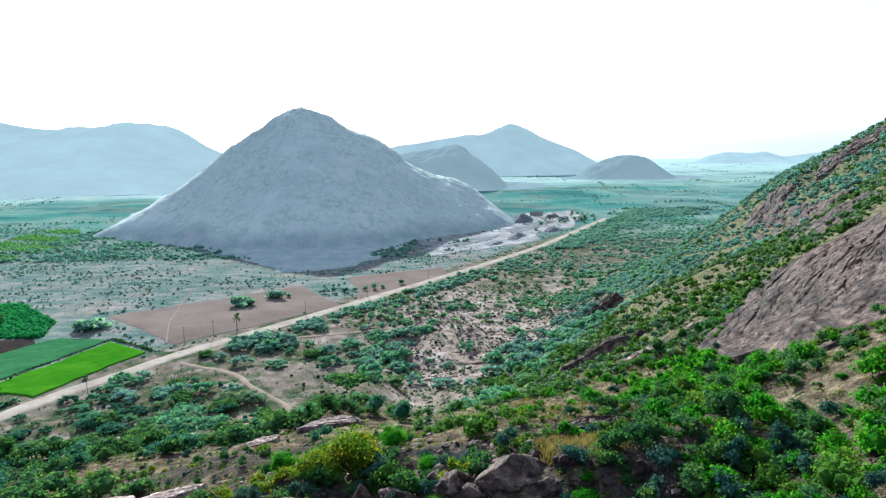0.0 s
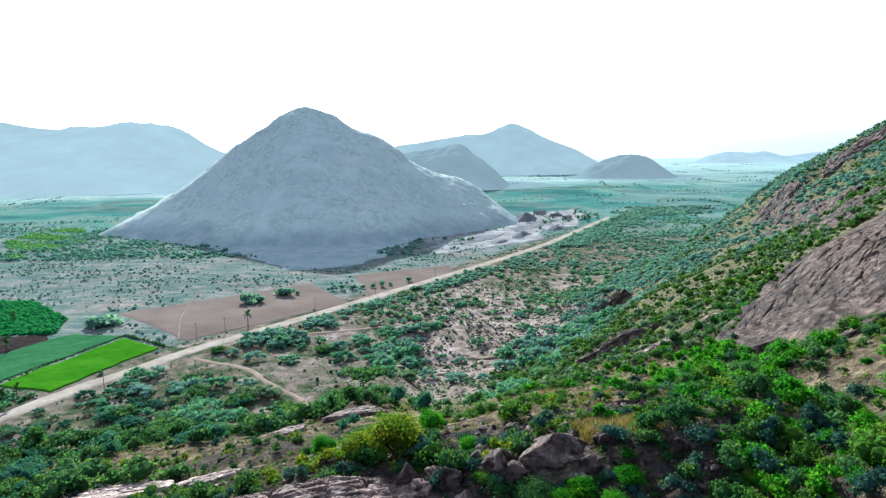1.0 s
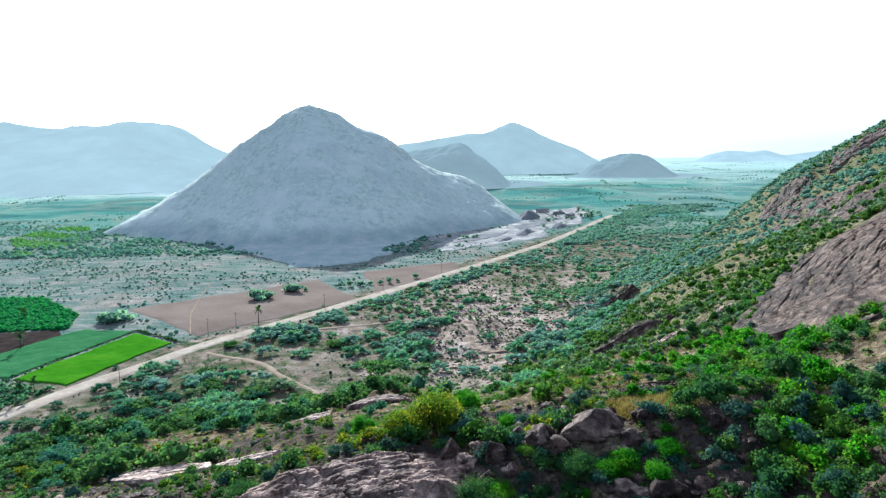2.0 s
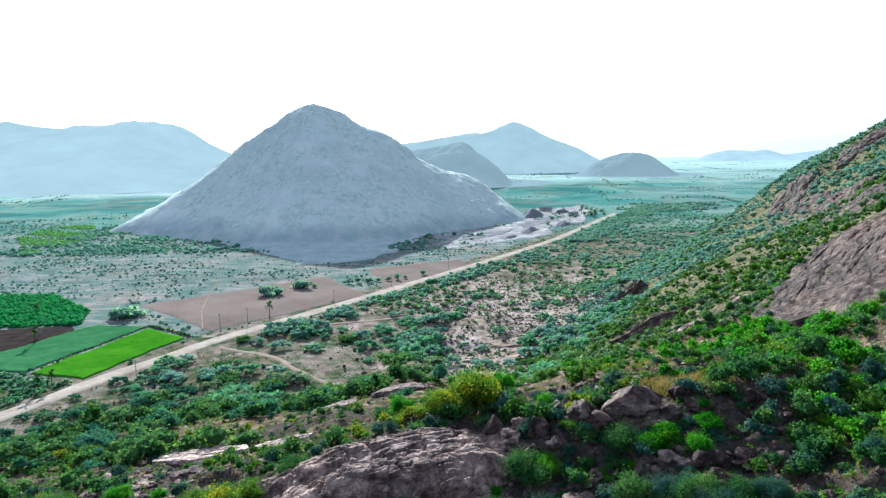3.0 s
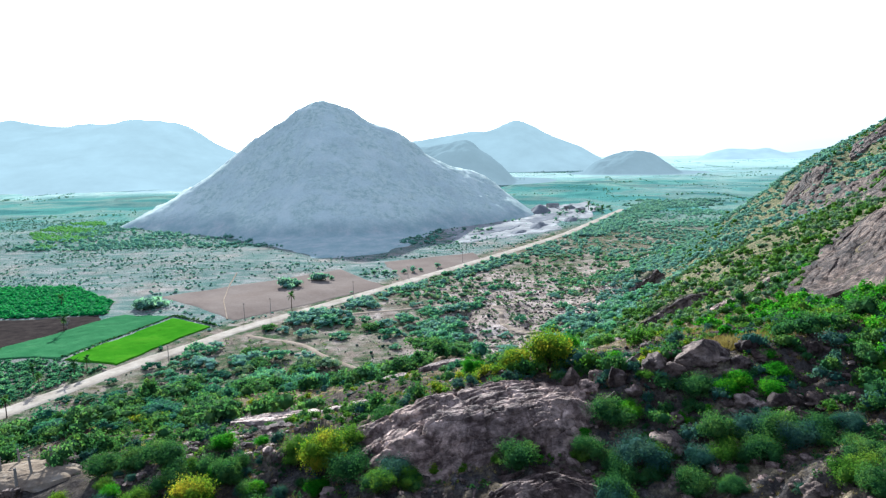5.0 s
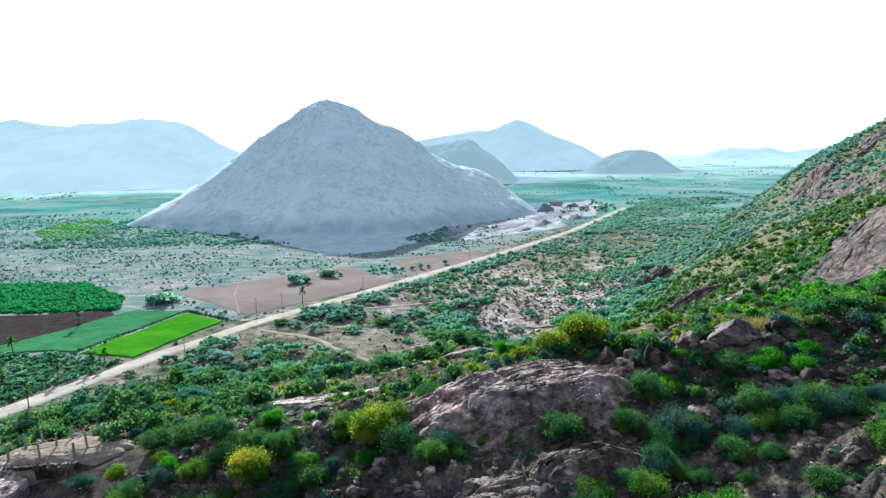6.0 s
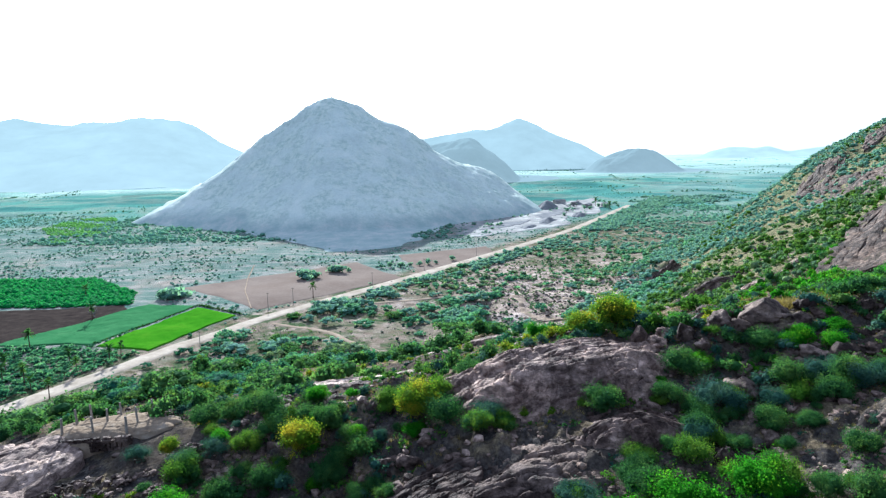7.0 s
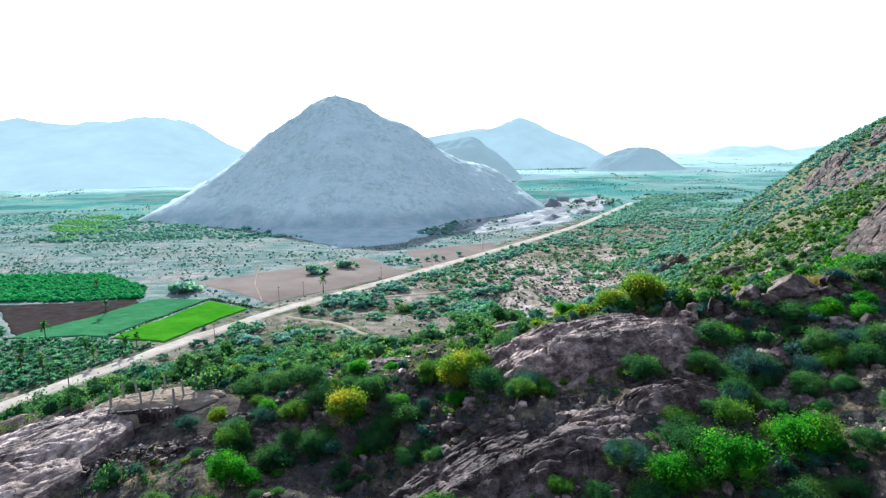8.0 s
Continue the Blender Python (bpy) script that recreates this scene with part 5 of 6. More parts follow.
scatter("plain_scrub", TINY_KINDS, sow(54000, -700, 140, 200, 800, lambda x, y: np.clip(0.45 + 0.9 * fbm(x, y, 45, 3), 0.08, 1) * (side(x, y) < -9) * off_plots(x, y) * (main_hill(x, y) < 3) * (y > 310 - 0.2 * x - 90 * (x > -190)), 0.35, 1.35, 2), LEAF_PLAIN, "sparse scrub on the plain, leaf colour paled for haze")
# pale leaves also brighten the hill's cast shadow, standing in for haze
scatter("plain_scrub", TINY_KINDS, sow(7000, -420, -30, 540, 760, lambda x, y: (main_hill(x, y) < 0.5) * step(-75, -25, main_hill(x, y)) * np.clip(0.7 + 0.9 * fbm(x, y, 30, 2), 0.1, 1) * off_plots(x, y) * (side(x, y) < -9), 1.0, 3.0, 24), LEAF_PALE, "close scrub round the foot of the rocky hill")
_hs = sow(76000, 10, 420, 135, 600, lambda x, y: np.clip(0.8 + 0.9 * fbm(x, y, 25, 3), 0.15, 1) * (slope_hill(x, y) > 5) * off_rock(x, y), 0.5, 1.75, 3)
_low = _hs[:, 1] + 25 * fbm(_hs[:, 0], _hs[:, 1], 30, 2) < 250
scatter("hillside_scrub", SMALL_KINDS, _hs[_low][::2], LEAF_HILL, "low green scrub covering the hillside")
scatter("hillside_scrub", SMALL_KINDS, _hs[_low][1::2] * [1, 1, 1.1], LEAF_OLIVE, "olive-green scrub covering the hillside")
# far half of the flank gets the haze-pale leaves
scatter("hillside_scrub", TINY_KINDS, _hs[~_low], LEAF_FAR, "scrub covering the far hillside, leaf colour paled for haze")
scatter("hillside_scrub", SMALL_KINDS, sow(9000, 20, 330, 135, 420, lambda x, y: np.clip(0.1 + 0.9 * fbm(x, y, 30, 3), 0, 1) * (slope_hill(x, y) > 20) * off_rock(x, y), 0.7, 1.9, 13), LEAF_MEADOW, "light green scrub patches on the hillside")
scatter("slope_bushes", NEAR_KINDS, sow(1700, 2, 100, 45, 150, lambda x, y: np.clip(0.38 + 1.4 * fbm(x, y, 18, 3), 0.04, 1) * thin(x, y) * off_rock(x, y) * ((y > 66) | (x > 24)), 0.7, 2.6, 4), LEAF_BRIGHT, "fresh bright green bushes on the slope")
scatter("slope_bushes", MID_KINDS, sow(1150, -30, 100, 45, 150, lambda x, y: np.clip(0.34 + 1.2 * fbm(x + 60, y, 18, 3), 0.06, 1) * thin(x, y) * off_rock(x, y) * ((y > 66) | (x > 24)), 0.7, 2.4, 14), LEAF_SCRUB, "green bushes mixed into the slope scrub")
scatter("slope_bushes", NEAR_KINDS, sow(260, -30, 100, 66, 150, lambda x, y: np.clip(0.4 + 0.9 * fbm(x, y + 90, 18, 3), 0.03, 1) * thin(x, y) * off_rock(x, y), 0.7, 2.0, 15), LEAF_GREY, "grey-green bushes mixed into the slope scrub")
scatter("slope_bushes", NEAR_KINDS, sow(500, 70, 130, 60, 120, lambda x, y: np.clip(0.6 + 0.7 * fbm(x, y, 14, 2), 0.1, 1) * off_rock(x, y), 0.9, 2.8, 25), LEAF_BRIGHT, "fresh green bushes below the granite face")
scatter("slope_bushes", NEAR_KINDS, sow(420, 32, 130, 52, 108, lambda x, y: 0.4 * off_rock(x, y) + 0 * x, 0.8, 2.4, 19), LEAF_SCRUB, "green bushes on the near slope")
scatter("slope_bushes", MID_KINDS, sow(900, 2, 100, 45, 150, lambda x, y: np.clip(0.4 + 0.9 * fbm(x + 20, y + 40, 18, 3), 0.1, 1) * thin(x, y) * off_rock(x, y) * ((y > 66) | (x > 24)), 0.6, 1.9, 18), LEAF_MEADOW, "olive bushes mixed into the slope scrub")


def tuft(n, seed):
    """A tuft of dry grass blades."""
    g = np.random.default_rng(seed)
    a, r = g.random(n) * 6.28, 0.35 * g.random(n)
    b = np.stack([r * np.cos(a), r * np.sin(a), 0 * a], 1)
    tip = b + np.stack([0.35 * np.cos(a), 0.35 * np.sin(a), 0.5 + 0.4 * g.random(n)], 1) + g.normal(size=(n, 3)) * 0.08
    w = np.stack([-np.sin(a), np.cos(a), 0 * a], 1) * 0.07
    return np.stack([b - w, b + w, tip], 1).reshape(-1, 3), np.arange(3 * n).reshape(-1, 3)


STRAW = leaf_material("dry_grass_blades", (0.096, 0.072, 0.024), (0.162, 0.12, 0.042), (0.228, 0.18, 0.072), 0.3)
TUFTS = [tuft(9, i) for i in range(5)]
scatter("dry_grass", TUFTS, sow(16000, -110, 60, 28, 120, lambda x, y: np.clip(0.25 + 0.8 * fbm(x, y, 12, 3), 0.02, 1) * off_rock(x, y), 0.3, 0.8, 51), STRAW, "tufts of dry straw-coloured grass", "grass")
scatter("dry_grass", TUFTS, sow(19000, 14, 100, 56, 150, lambda x, y: np.clip(0.35 + 1.0 * fbm(x + 15, y, 14, 3), 0.08, 1) * off_rock(x, y), 0.4, 1.0, 53), STRAW, "dry grass in gaps between slope bushes", "grass")
scatter("dry_grass", TUFTS, sow(900, 11, 20, 64, 74, lambda x, y: 0.9 + 0 * x, 0.7, 1.4, 52), STRAW, "patch of dry golden grass beside a boulder", "grass")


# ---------------------------------------------------------------- palms, poles
def frond_mesh():
    """A drooping palm frond 2.4 m long with leaflets on both sides."""
    V, T = [], []
    n = 12
    for i in range(n):
        q = (i + 1) / n
        x, z = 2.3 * q, 0.9 * q - 1.5 * q * q
        for sgn in (-1, 1):
            o = len(V)
            V += [(x - 0.1, 0, z), (x + 0.12, 0, z), (x + 0.3, sgn * (0.85 * math.sin(3.0 * q) + 0.1), z - 0.25)]
            T.append((o, o + 1, o + 2) if sgn > 0 else (o, o + 2, o + 1))
    o = len(V)
    for i in range(7):
        q = i / 6
        x, z = 2.3 * q, 0.9 * q - 1.5 * q * q
        V += [(x, -0.04, z), (x, 0.04, z)]
    for i in range(6):
        k = o + 2 * i
        T += [(k, k + 1, k + 3), (k, k + 3, k + 2)]
    return tri_mesh("frond", np.array(V, float), np.array(T), LEAF_DARK)


def tube(name, rings, material, sides=8):
    """A round tapered stem from rings of (x, y, z, radius)."""
    V, T = [], []
    for x, y, z, r in rings:
        V += [(x + r * math.cos(6.2832 * k / sides), y + r * math.sin(6.2832 * k / sides), z) for k in range(sides)]
    for i in range(len(rings) - 1):
        for k in range(sides):
            a, b = i * sides + k, i * sides + (k + 1) % sides
            T += [(a, b, b + sides), (a, b + sides, a + sides)]
    V.append((rings[-1][0], rings[-1][1], rings[-1][2]))
    e = (len(rings) - 1) * sides
    T += [(e + k, e + (k + 1) % sides, len(V) - 1) for k in range(sides)]
    return tri_mesh(name, np.array(V, float), np.array(T), material)


palm = tagged(new("palm_tree"), "tall palmyra palm with a round crown of fronds", "palm", "palms beside the fields")
part("trunk", tube("trunk", [(0, 0, -0.3, 0.28), (0.05, 0, 1.5, 0.2), (0.1, 0.05, 4, 0.17), (0.1, 0.1, 6.3, 0.15)], BARK), palm, "slender grey trunk")
FROND = frond_mesh()
for _i in range(20):
    part("frond", FROND, palm, "", Matrix.Translation((0.1, 0.1, 6.3)) @ Euler((0, radians(40 - 34 * (_i % 4)), 2.4 * _i)).to_matrix().to_4x4())
_spots = [(-109.8, 317.5, 1.15), (-188, 193, 1.0), (-196, 193.5, 1.0), (-212, 233, 1.1), (-170, 217, 0.95), (-168, 222, 0.85), (-184, 214, 0.8), (-243, 330, 1.0), (-176, 205, 0.8), (-210, 277, 1.1), (-171, 180, 0.9), (-203, 205, 1.0), (-181, 186, 0.8), (168, 815, 1.6), (172, 760, 1.4)]
for _i, (_x, _y, _s) in enumerate(_spots):
    plant(palm, _x, _y, _s, 1.0, _i * 1.3)


def utility_pole():
    ob = tagged(new("utility_pole"), "thin grey concrete power pole beside the road", "pole", "power poles along the road")
    part("pole", tube("pole", [(0, 0, -0.4, 0.16), (0, 0, 8.4, 0.1)], STONE_POST), ob)
    bm = bmesh.new()
    bmesh.ops.create_cube(bm, size=1.0, matrix=Matrix.Translation((0, 0, 7.9)) @ Matrix.Diagonal((1.7, 0.12, 0.14, 1)))
    bmesh.ops.bevel(bm, geom=bm.edges[:], offset=0.02, segments=1, affect='EDGES')
    me = bpy.data.meshes.new("crossarm")
    bm.to_mesh(me)
    bm.free()
    me.materials.append(BARK)
    arm = part("crossarm", me, ob, "rusty crossarm")
    for x in (-0.75, 0, 0.75):
        part("insulator", tube("insulator", [(x, 0, 7.95, 0.05), (x, 0, 8.1, 0.09), (x, 0, 8.25, 0.05)], STONE_POST, 6), arm)
    return ob


upole = utility_pole()
for _x, _y in [(-129.3, 297.5), (-118.6, 308), (-105.6, 231.5), (-138.6, 229), (-80, 347), (-50, 391), (-12, 446)]:
    plant(upole, _x, _y, 1.0, 1.0, -0.55)

ACACIA = [plant_proto("acacia_tree", "crown", LEAF_SCRUB, "wide flat-topped acacia tree in the dry valley", "tree", 190 + i, 12, 0.75, 0.5, 1500, 0.1, 0.035, "acacia trees in the valley") for i in range(2)]
for _i, (_x, _y, _s) in enumerate(TREES):
    plant(ACACIA[_i % 2], _x, _y, _s, 0.9, _i * 1.7)

# two low spreading bushes and a row of trees on the fallow field
FIELD_BUSH = [plant_proto("bush", "crown", LEAF_FAR, "wide low haze-paled bush standing in a bare field", "bush", 150 + i, 7, 0.7, 0.6, 500, 0.22, 0.03, "bushes in the fallow field") for i in range(2)]
plant(FIELD_BUSH[0], -124, 372, 7.4, 1.0, 0.3)
plant(FIELD_BUSH[1], -108, 394, 7.8, 0.9, 1.0)
plant(FIELD_BUSH[0], -190, 322, 8.5, 0.9, 2.0)
ROW_TREE = [plant_proto("tree", "crown", LEAF_FAR, "dark small tree in a row beside the road", "tree", 160 + i, 5, 1.5, 0.8, 300, 0.25, 0.08, "row of trees on the field") for i in range(2)]
for _i, (_x, _y) in enumerate([(-80, 406), (-74, 409), (-67, 408), (-61, 411), (-54, 410), (-48, 412), (-42, 416), (-30, 428)]):
    plant(ROW_TREE[_i % 2], _x, _y, 2.0 + 0.5 * (_i % 3), 1.0, _i)

for _i, (_x, _y, _s) in enumerate([(176, 790, 4.4), (169, 800, 3.6), (150, 772, 3.2), (118, 756, 3.0), (184, 806, 3.2), (104, 700, 2.8)]):
    plant(ROW_TREE[_i % 2], _x, _y, _s, 1.0, _i)

# ---------------------------------------------------------------- tall crops and trees left of the road
CROP_A = [(-286, 306), (-206, 307), (-220, 340), (-270, 386), (-345, 382)]
scatter("tall_crop", TINY_KINDS, sow(9000, -345, -200, 300, 390, lambda x, y: inside(x, y, CROP_A) * 1.0, 1.0, 2.0, 61), LEAF_EMERALD, "dense tall bright green plantation", "crop")
field("crop_field", [(-342, 380), (-286, 308), (-208, 309), (-262, 384)], CROP_DULL, "green ground under a tall plantation", 0.3, 0.2)
CROP_B = [(-391, 540), (-388, 656), (-462, 784), (-500, 750), (-480, 665)]
scatter("tall_crop", TINY_KINDS, sow(7000, -505, -385, 535, 790, lambda x, y: inside(x, y, CROP_B) * np.clip(0.75 + 0.9 * np.sin((x * 0.5 + y) / 9), 0.15, 1), 0.9, 1.6, 62), LEAF_LIME, "far bright green plantation on the plain", "crop")
_or = sow(5600, -250, -150, 150, 262, lambda x, y: 0.85 * (side(x, y) < -7) * off_plots(x, y) * (land(x, y) < 8), 0.7, 1.7, 63)
scatter("orchard_trees", FAR_KINDS, _or[::2], LEAF_ACACIA, "dense green trees beside the road", "trees")
scatter("orchard_trees", FAR_KINDS, _or[1::2], LEAF_TEAL, "dense dark blue-green trees beside the road", "trees")
scatter("hedge", FAR_KINDS, np.stack([np.linspace(-190, -168, 60), np.linspace(236, 303, 60), 0.5 + 0.4 * RNG.random(60)], 1), LEAF_DARK, "dark hedge along a bund between crops", "hedge")
scatter("hedge", FAR_KINDS, np.stack([np.linspace(-168, -140, 40), np.linspace(303, 286, 40), 0.6 + 0.8 * RNG.random(40)], 1), LEAF_DARK, "dark hedge at the end of a crop field", "hedge")
scatter("roadside_scrub", FAR_KINDS, sow(900, -170, 160, 220, 700, lambda x, y: (side(x, y) < -5.5) * (side(x, y) > -9) * 0.9, 0.4, 1.5, 64), LEAF_FAR, "scrub along the edge of the road")

# ---------------------------------------------------------------- far plain
def far_lines(seed, n):
    """Tree lines between far fields."""
    g = np.random.default_rng(seed)
    out = []
    for _ in range(n):
        x, y = g.uniform(-1300, 1700), 750 + 2300 * g.random() ** 1.3
        a, ln = g.choice([0.1, 1.6, 0.3]) + g.normal() * 0.15, g.uniform(60, 320)
        for t in np.arange(0, ln, g.uniform(4, 10)):
            out.append((x + t * math.cos(a) + g.normal() * 3, y + t * math.sin(a) + g.normal() * 5, g.uniform(0.8, 1.0 + 2.2 * (t / ln))))
    o = np.array(out)
    keep = (main_hill(o[:, 0], o[:, 1]) < 2) & (slope_hill(o[:, 0], o[:, 1]) < 3) & (np.abs(side(o[:, 0], o[:, 1])) > 10)
    return o[keep]


# tree lines coloured close to the hazy fields
PALE_LEAF = leaf_material("haze_paled_distant_leaves", (0.078, 0.162, 0.144), (0.096, 0.186, 0.162), (0.12, 0.204, 0.18), 0.5)
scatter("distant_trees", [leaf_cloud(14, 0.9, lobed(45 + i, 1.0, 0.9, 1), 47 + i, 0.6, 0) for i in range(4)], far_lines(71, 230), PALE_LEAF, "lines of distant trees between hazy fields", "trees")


# ---------------------------------------------------------------- the quarry yard at the hill's foot
CHALK = plain_material("quarry_dust", [(0.34, (0.14, 0.132, 0.128)), (0.48, (0.19, 0.176, 0.168)), (0.58, (0.255, 0.236, 0.222)), (0.7, (0.36, 0.342, 0.325))], 0.045, 0.95, 0.6)
SPOIL = plain_material("spoil_stone", [(0.3, (0.102, 0.099, 0.105)), (0.5, (0.132, 0.126, 0.129)), (0.7, (0.198, 0.183, 0.18))], 0.08, 0.95, 2.0)


def patch(name, cx, cy, rx, ry, turn, material, label, lift=0.25, seed=0):
    """A ragged flat patch of bare ground."""
    A, Q = np.meshgrid(np.linspace(0, 2 * math.pi, 120, endpoint=False), np.linspace(0.01, 1, 24))
    rim = 1 + 0.3 * vnoise(2 * np.cos(A) + seed, 2 * np.sin(A)) + 0.15 * vnoise(6 * np.cos(A) + seed, 6 * np.sin(A))
    lx, ly = Q * rx * rim * np.cos(A), Q * ry * rim * np.sin(A)
    c, s = math.cos(radians(turn)), math.sin(radians(turn))
    X, Y = cx + lx * c - ly * s, cy + lx * s + ly * c
    Z = land(X, Y) + np.where(Q > 0.97, -0.8, lift) + 0.3 * fbm(X, Y, 14, 3)
    return tagged(sheet(name, X, Y, Z, material, closed=True), label, "ground", kind="structure")


patch("quarry_yard", 46, 655, 98, 54, 62, CHALK, "pale dusty bare ground of a quarry yard", 0.5, 1)
patch("quarry_yard", 135, 805, 115, 46, 66, CHALK, "white dusty quarry floor beside the road", 0.5, 2)
patch("spoil_flat", -22, 705, 62, 34, 40, SPOIL, "dark grey flat of quarry waste at the hill's foot", 0.6, 5)
patch("spoil_flat", 30, 628, 40, 13, 52, SPOIL, "dark grey flat of quarry waste between pale tracks", 0.8, 6)
patch("spoil_flat", 92, 720, 42, 13, 60, SPOIL, "grey flat of crushed stone in the yard", 0.8, 7)
patch("spoil_flat", 118, 770, 26, 10, 40, SPOIL, "grey flat of crushed stone beside heaps", 0.8, 8)
patch("quarry_yard", -10, 742, 32, 9, 10, CHALK, "pale flat quarry bench below the hill", 1.2, 3)


def heap(cx, cy, rx, ry, h, turn, label, seed):
    """A heap of quarried stone."""
    A, Q = np.meshgrid(np.linspace(0, 2 * math.pi, 60, endpoint=False), np.linspace(0.01, 1, 22))
    rim = 1 + 0.2 * vnoise(2 * np.cos(A) + seed, 2 * np.sin(A) + seed)
    lx, ly = Q * rx * rim * np.cos(A), Q * ry * rim * np.sin(A)
    c, s = math.cos(radians(turn)), math.sin(radians(turn))
    X, Y = cx + lx * c - ly * s, cy + lx * s + ly * c
    Z = land(X, Y) + h * (1 - Q ** 1.5) - 0.6 * Q + 0.6 * fbm(X, Y, 5, 3)
    return tagged(sheet("spoil_heap", X, Y, Z, SPOIL, closed=True), label, "heap", "heaps in the quarry yard")


heap(100, 797, 26, 14, 11, 60, "large dark heap of crushed stone", 1)
heap(76, 655, 34, 11, 4, 70, "long low dark heap of quarry waste", 2)
heap(50, 606, 18, 8, 3, 60, "low dark heap of quarry waste", 3)
heap(122, 705, 22, 9, 4, 62, "low grey heap of quarried stone", 4)
heap(146, 838, 14, 9, 5, 30, "grey heap of crushed stone", 5)


def shed(x, y, w, d, h, turn, label):
    """A small gabled works shed."""
    ob = thing("shed", x, y, float(land(np.array([x]), np.array([y]))[0]) + 0.3, label, "building", "sheds in the quarry yard")
    ob.rotation_euler = (0, 0, radians(turn))
    for nm, pts, faces, material in (
            ("wall", [(-w, -d, 0), (w, -d, 0), (w, d, 0), (-w, d, 0), (-w, -d, h), (w, -d, h), (w, d, h), (-w, d, h), (-w, 0, h * 1.3), (w, 0, h * 1.3)], [(0, 1, 5, 4), (2, 3, 7, 6), (1, 2, 6, 9, 5), (3, 0, 4, 8, 7)], CHALK),
            ("roof", [(-w - .4, -d - .4, h - .1), (w + .4, -d - .4, h - .1), (w + .4, 0, h * 1.32), (-w - .4, 0, h * 1.32), (-w - .4, d + .4, h - .1), (w + .4, d + .4, h - .1)], [(0, 1, 2, 3), (3, 2, 5, 4)], SPOIL)):
        me = bpy.data.meshes.new(nm)
        me.from_pydata(pts, [], faces)
        me.materials.append(material)
        p = part(nm, me, ob)
        if nm == "roof":
            p.modifiers.new("thick", 'SOLIDIFY').thickness = 0.15
    return ob


shed(154, 800, 9, 4, 4, 62, "low pale works shed with grey roof")
shed(180, 812, 6, 3.5, 3.5, 62, "small works shed beside the road")
shed(128, 860, 8, 4, 4.5, 20, "works shed at the crusher")

crusher = thing("stone_crusher", 138, 812, float(land(np.array([138.0]), np.array([812.0]))[0]), "stone crushing plant with inclined conveyors", "machine")
for _i, (_x, _y, _a, _t) in enumerate([(0, 0, 24, 10), (-14, 6, 22, 150), (6, 16, 20, 60)]):
    bm = bmesh.new()
    bmesh.ops.create_cube(bm, size=1.0, matrix=Matrix.Diagonal((18, 1.4, 0.8, 1)))
    bmesh.ops.bevel(bm, geom=bm.edges[:], offset=0.1, segments=1, affect='EDGES')
    me = bpy.data.meshes.new("conveyor")
    bm.to_mesh(me)
    bm.free()
    me.materials.append(SPOIL)
    part("conveyor", me, crusher, "", Matrix.Translation((_x, _y, 4.2)) @ Euler((0, radians(-_a), radians(_t))).to_matrix().to_4x4())
part("hopper", tube("hopper", [(0, 0, 0, 1.5), (0, 0, 3, 1.5), (0, 0, 6.5, 3.4)], SPOIL, 6), crusher)
for _x, _y in [(4, 3), (-4, 3), (4, -3), (-4, -3)]:
    part("leg", tube("leg", [(_x, _y, -0.5, 0.25), (_x * 0.7, _y * 0.7, 6, 0.25)], SPOIL, 6), crusher)

BELT = [(225, 850), (350, 838), (400, 935), (270, 960)]
scatter("plantation", TINY_KINDS, sow(4200, 205, 430, 820, 985, lambda x, y: inside(x + 14 * fbm(x, y, 25, 3), y + 22 * fbm(y, x, 25, 3), BELT) * np.clip(0.6 + fbm(x, y, 20, 2), 0.15, 1), 1.4, 3.0, 82), LEAF_PLAIN, "dark belt of plantation beyond the quarry", "trees")
scatter("quarry_trees", FAR_KINDS, sow(420, -90, 220, 540, 880, lambda x, y: 0.7 * (main_hill(x, y) < 1) * np.clip(0.3 + 1.2 * fbm(x, y, 40, 2), 0, 1) * (side(x, y) < -5) + 0 * x, 2.0, 4.5, 81), LEAF_FAR, "scattered trees in the quarry yard", "trees")

# ---------------------------------------------------------------- litter of the spur
def pebble(seed):
    bm = bmesh.new()
    bmesh.ops.create_icosphere(bm, subdivisions=1, radius=1)
    g = np.random.default_rng(seed)
    V = np.array([v.co[:] for v in bm.verts]) * (0.7 + 0.6 * g.random((len(bm.verts), 1))) * [1, 0.8, 0.6]
    T = np.array([[v.index for v in f.verts] for f in bm.faces])
    bm.free()
    return V, T


PEBBLES = [pebble(i) for i in range(6)]
scatter("loose_stones", PEBBLES, sow(5200, -112, 40, 26, 100, lambda x, y: np.clip(0.3 + 0.9 * fbm(x, y, 9, 3), 0.03, 1), 0.15, 0.65, 91), BOULDER, "loose granite stones scattered over the spur", "stones", 0.0)
scatter("loose_stones", PEBBLES, sow(5200, -70, 110, 180, 360, lambda x, y: np.clip(1.2 * np.exp(-((x - 20) / 45) ** 2 - ((y - 285) / 70) ** 2) + 0.3 * fbm(x, y, 15, 3), 0, 1) * off_track(x, y, 3), 0.3, 1.2, 92), BOULDER, "dark loose stones on eroded earth", "stones", 0.0)
scatter("loose_stones", PEBBLES, sow(3600, -66, 26, 27, 66, lambda x, y: np.clip(0.4 + 1.2 * fbm(x + 21, y, 6, 3), 0.03, 1), 0.2, 0.85, 100), GRANITE, "grey-brown broken stones on the rocky near slope", "stones", 0.0)
scatter("loose_stones", PEBBLES, sow(1500, -60, 26, 60, 92, lambda x, y: np.clip(0.35 + 1.0 * fbm(x, y, 8, 3), 0.03, 1) * off_rock(x, y), 0.3, 1.1, 98), GRANITE, "grey stones and small boulders behind the crest", "stones", 0.0)
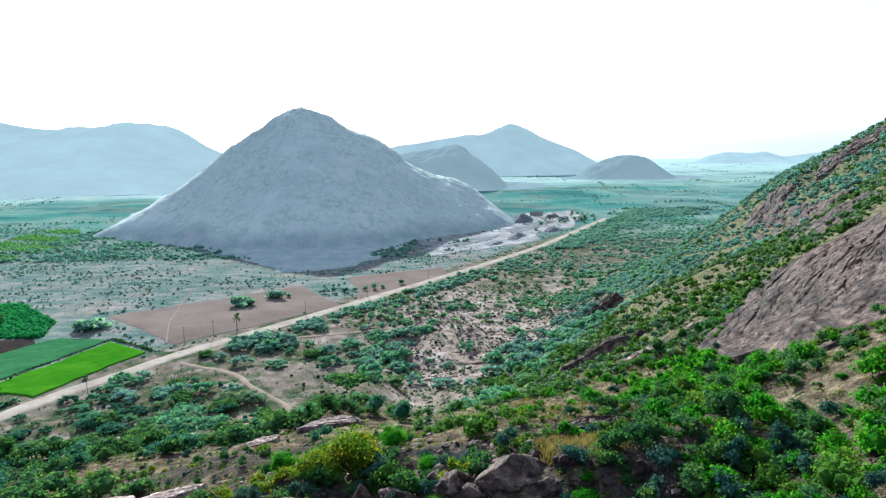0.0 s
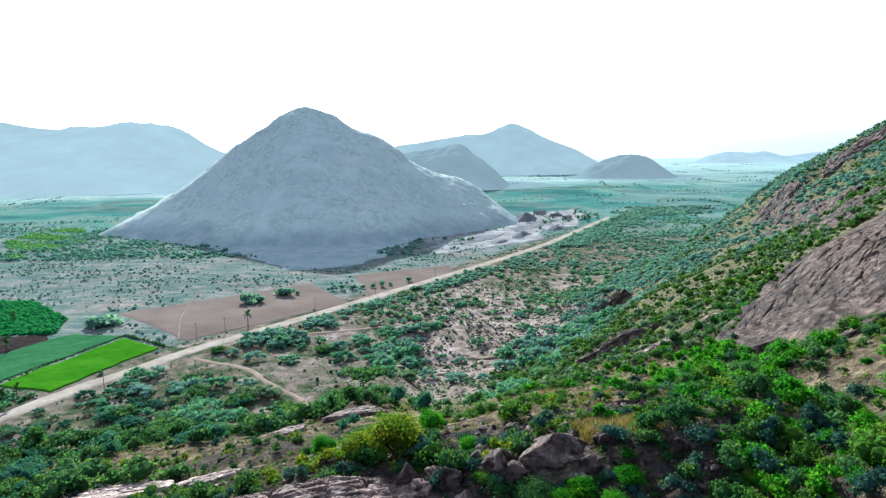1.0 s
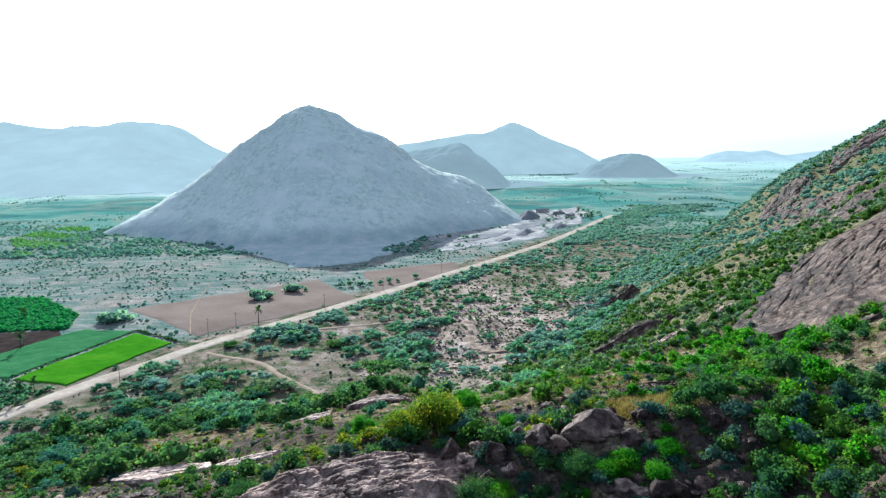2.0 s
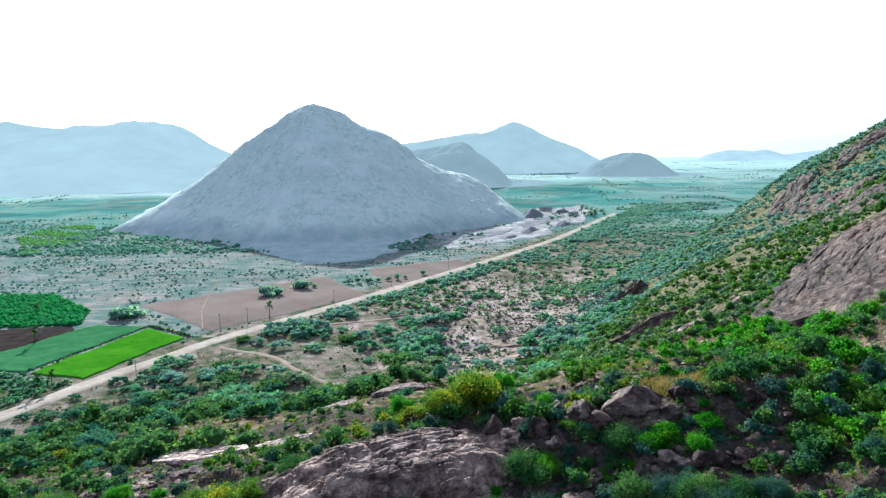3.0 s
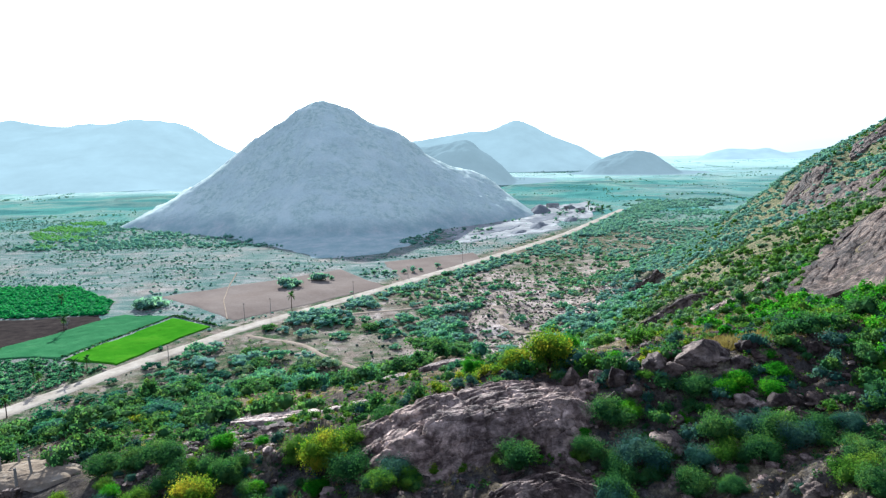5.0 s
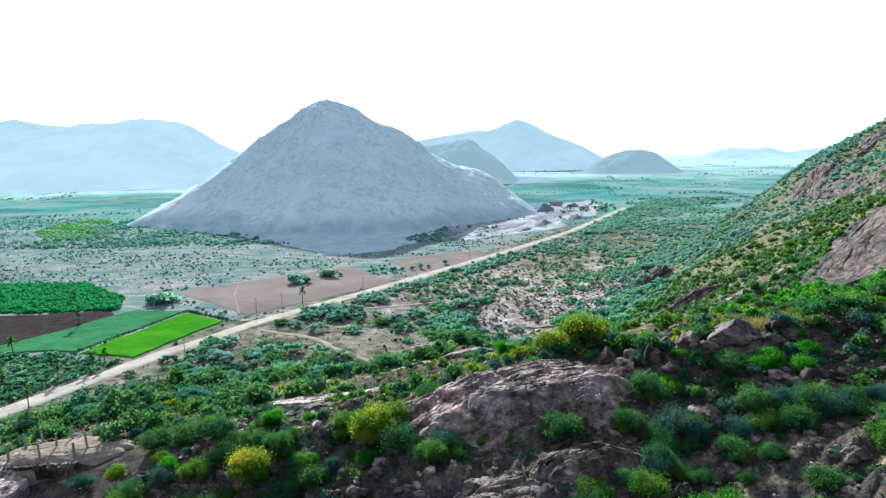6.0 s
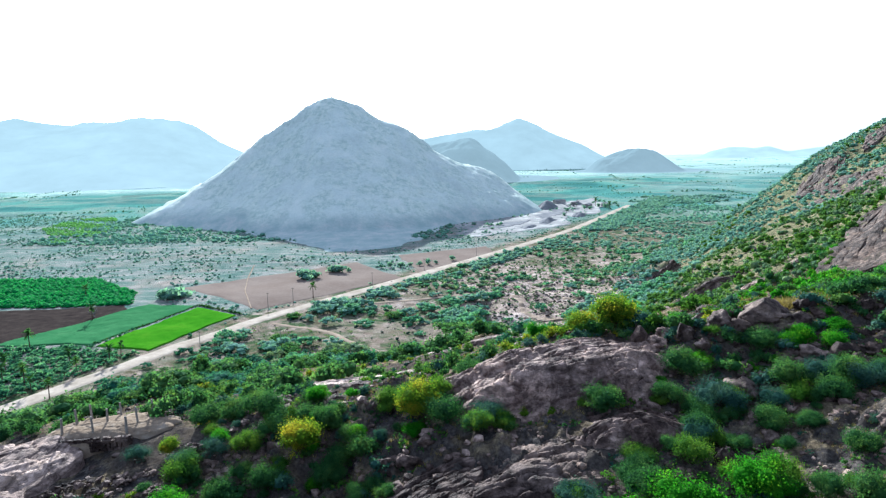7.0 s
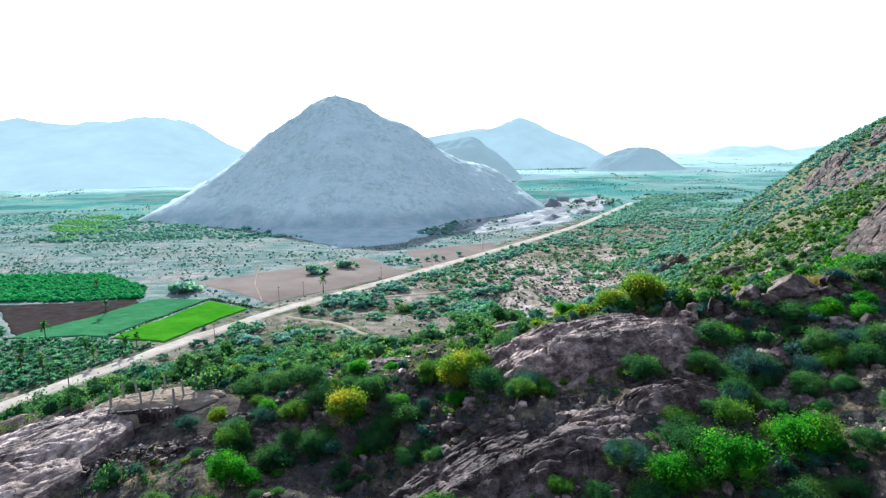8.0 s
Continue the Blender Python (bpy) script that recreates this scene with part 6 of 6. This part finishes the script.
scatter("dry_grass", TUFTS, sow(5000, -60, 30, 62, 96, lambda x, y: np.clip(0.3 + 0.9 * fbm(x + 4, y, 9, 3), 0.03, 1) * off_rock(x, y), 0.25, 0.7, 99), STRAW, "dry grass on open ground behind the crest", "grass")
scatter("low_herbs", HERB_KINDS, sow(8500, -112, 95, 26, 150, lambda x, y: np.clip(0.35 + 0.9 * fbm(x, y, 10, 3), 0.05, 1) * off_rock(x, y), 0.3, 0.9, 93), LEAF_MEADOW, "low yellow-green herbs between bushes", "herbs")
scatter("low_herbs", HERB_KINDS, sow(5200, -112, 90, 26, 140, lambda x, y: np.clip(0.3 + 0.8 * fbm(x + 30, y, 10, 3), 0.03, 1) * off_rock(x, y), 0.25, 0.8, 94), LEAF_GREY, "low grey herbs between bushes", "herbs")
scatter("low_herbs", HERB_KINDS, sow(6000, -200, 60, 130, 330, lambda x, y: np.clip(0.35 + 0.9 * fbm(x, y, 14, 3), 0.03, 1) * off_track(x, y, 2) * (side(x, y) > 6) * off_rock(x, y) * (slope_hill(x, y) < 16), 0.35, 1.0, 101), LEAF_OLIVE, "low herbs on the dry valley floor", "herbs")
scatter("loose_stones", PEBBLES, sow(4000, -150, 70, 100, 300, lambda x, y: np.clip(0.2 + 0.9 * fbm(x + 33, y, 12, 3), 0.01, 1) * off_track(x, y, 2) * (side(x, y) > 7), 0.2, 0.7, 102), GRANITE, "grey stones on the dry valley floor", "stones", 0.0)
scatter("dry_grass", TUFTS, sow(9000, -76, 30, 27, 78, lambda x, y: np.clip(0.5 + 0.8 * fbm(x, y, 7, 3), 0.08, 1) * off_rock(x, y), 0.22, 0.6, 95), STRAW, "dry grass between the nearest bushes", "grass")
scatter("low_herbs", HERB_KINDS, sow(5000, -76, 30, 27, 78, lambda x, y: np.clip(0.4 + 0.9 * fbm(x, y, 6, 3), 0.05, 1) * off_rock(x, y), 0.2, 0.7, 96), LEAF_DARK, "low dark herbs between the nearest bushes", "herbs")
scatter("loose_stones", PEBBLES, sow(4200, -76, 30, 27, 78, lambda x, y: np.clip(0.4 + 0.9 * fbm(x + 9, y, 7, 3), 0.05, 1), 0.12, 0.5, 97), BOULDER, "small granite stones between the nearest bushes", "stones", 0.0)

# ---------------------------------------------------------------- a dead tree
bare = thing("dead_tree", -213, 284, float(land(np.array([-213.0]), np.array([284.0]))[0]), "leafless pale dead tree in a ploughed plot", "tree")
part("trunk", tri_mesh("trunk", *limbs(lobed(180, 1.0, 1.4, 12), 0.06, 181), STONE_POST), bare, "", Matrix.Diagonal((4.5, 4.5, 4.5, 1)))
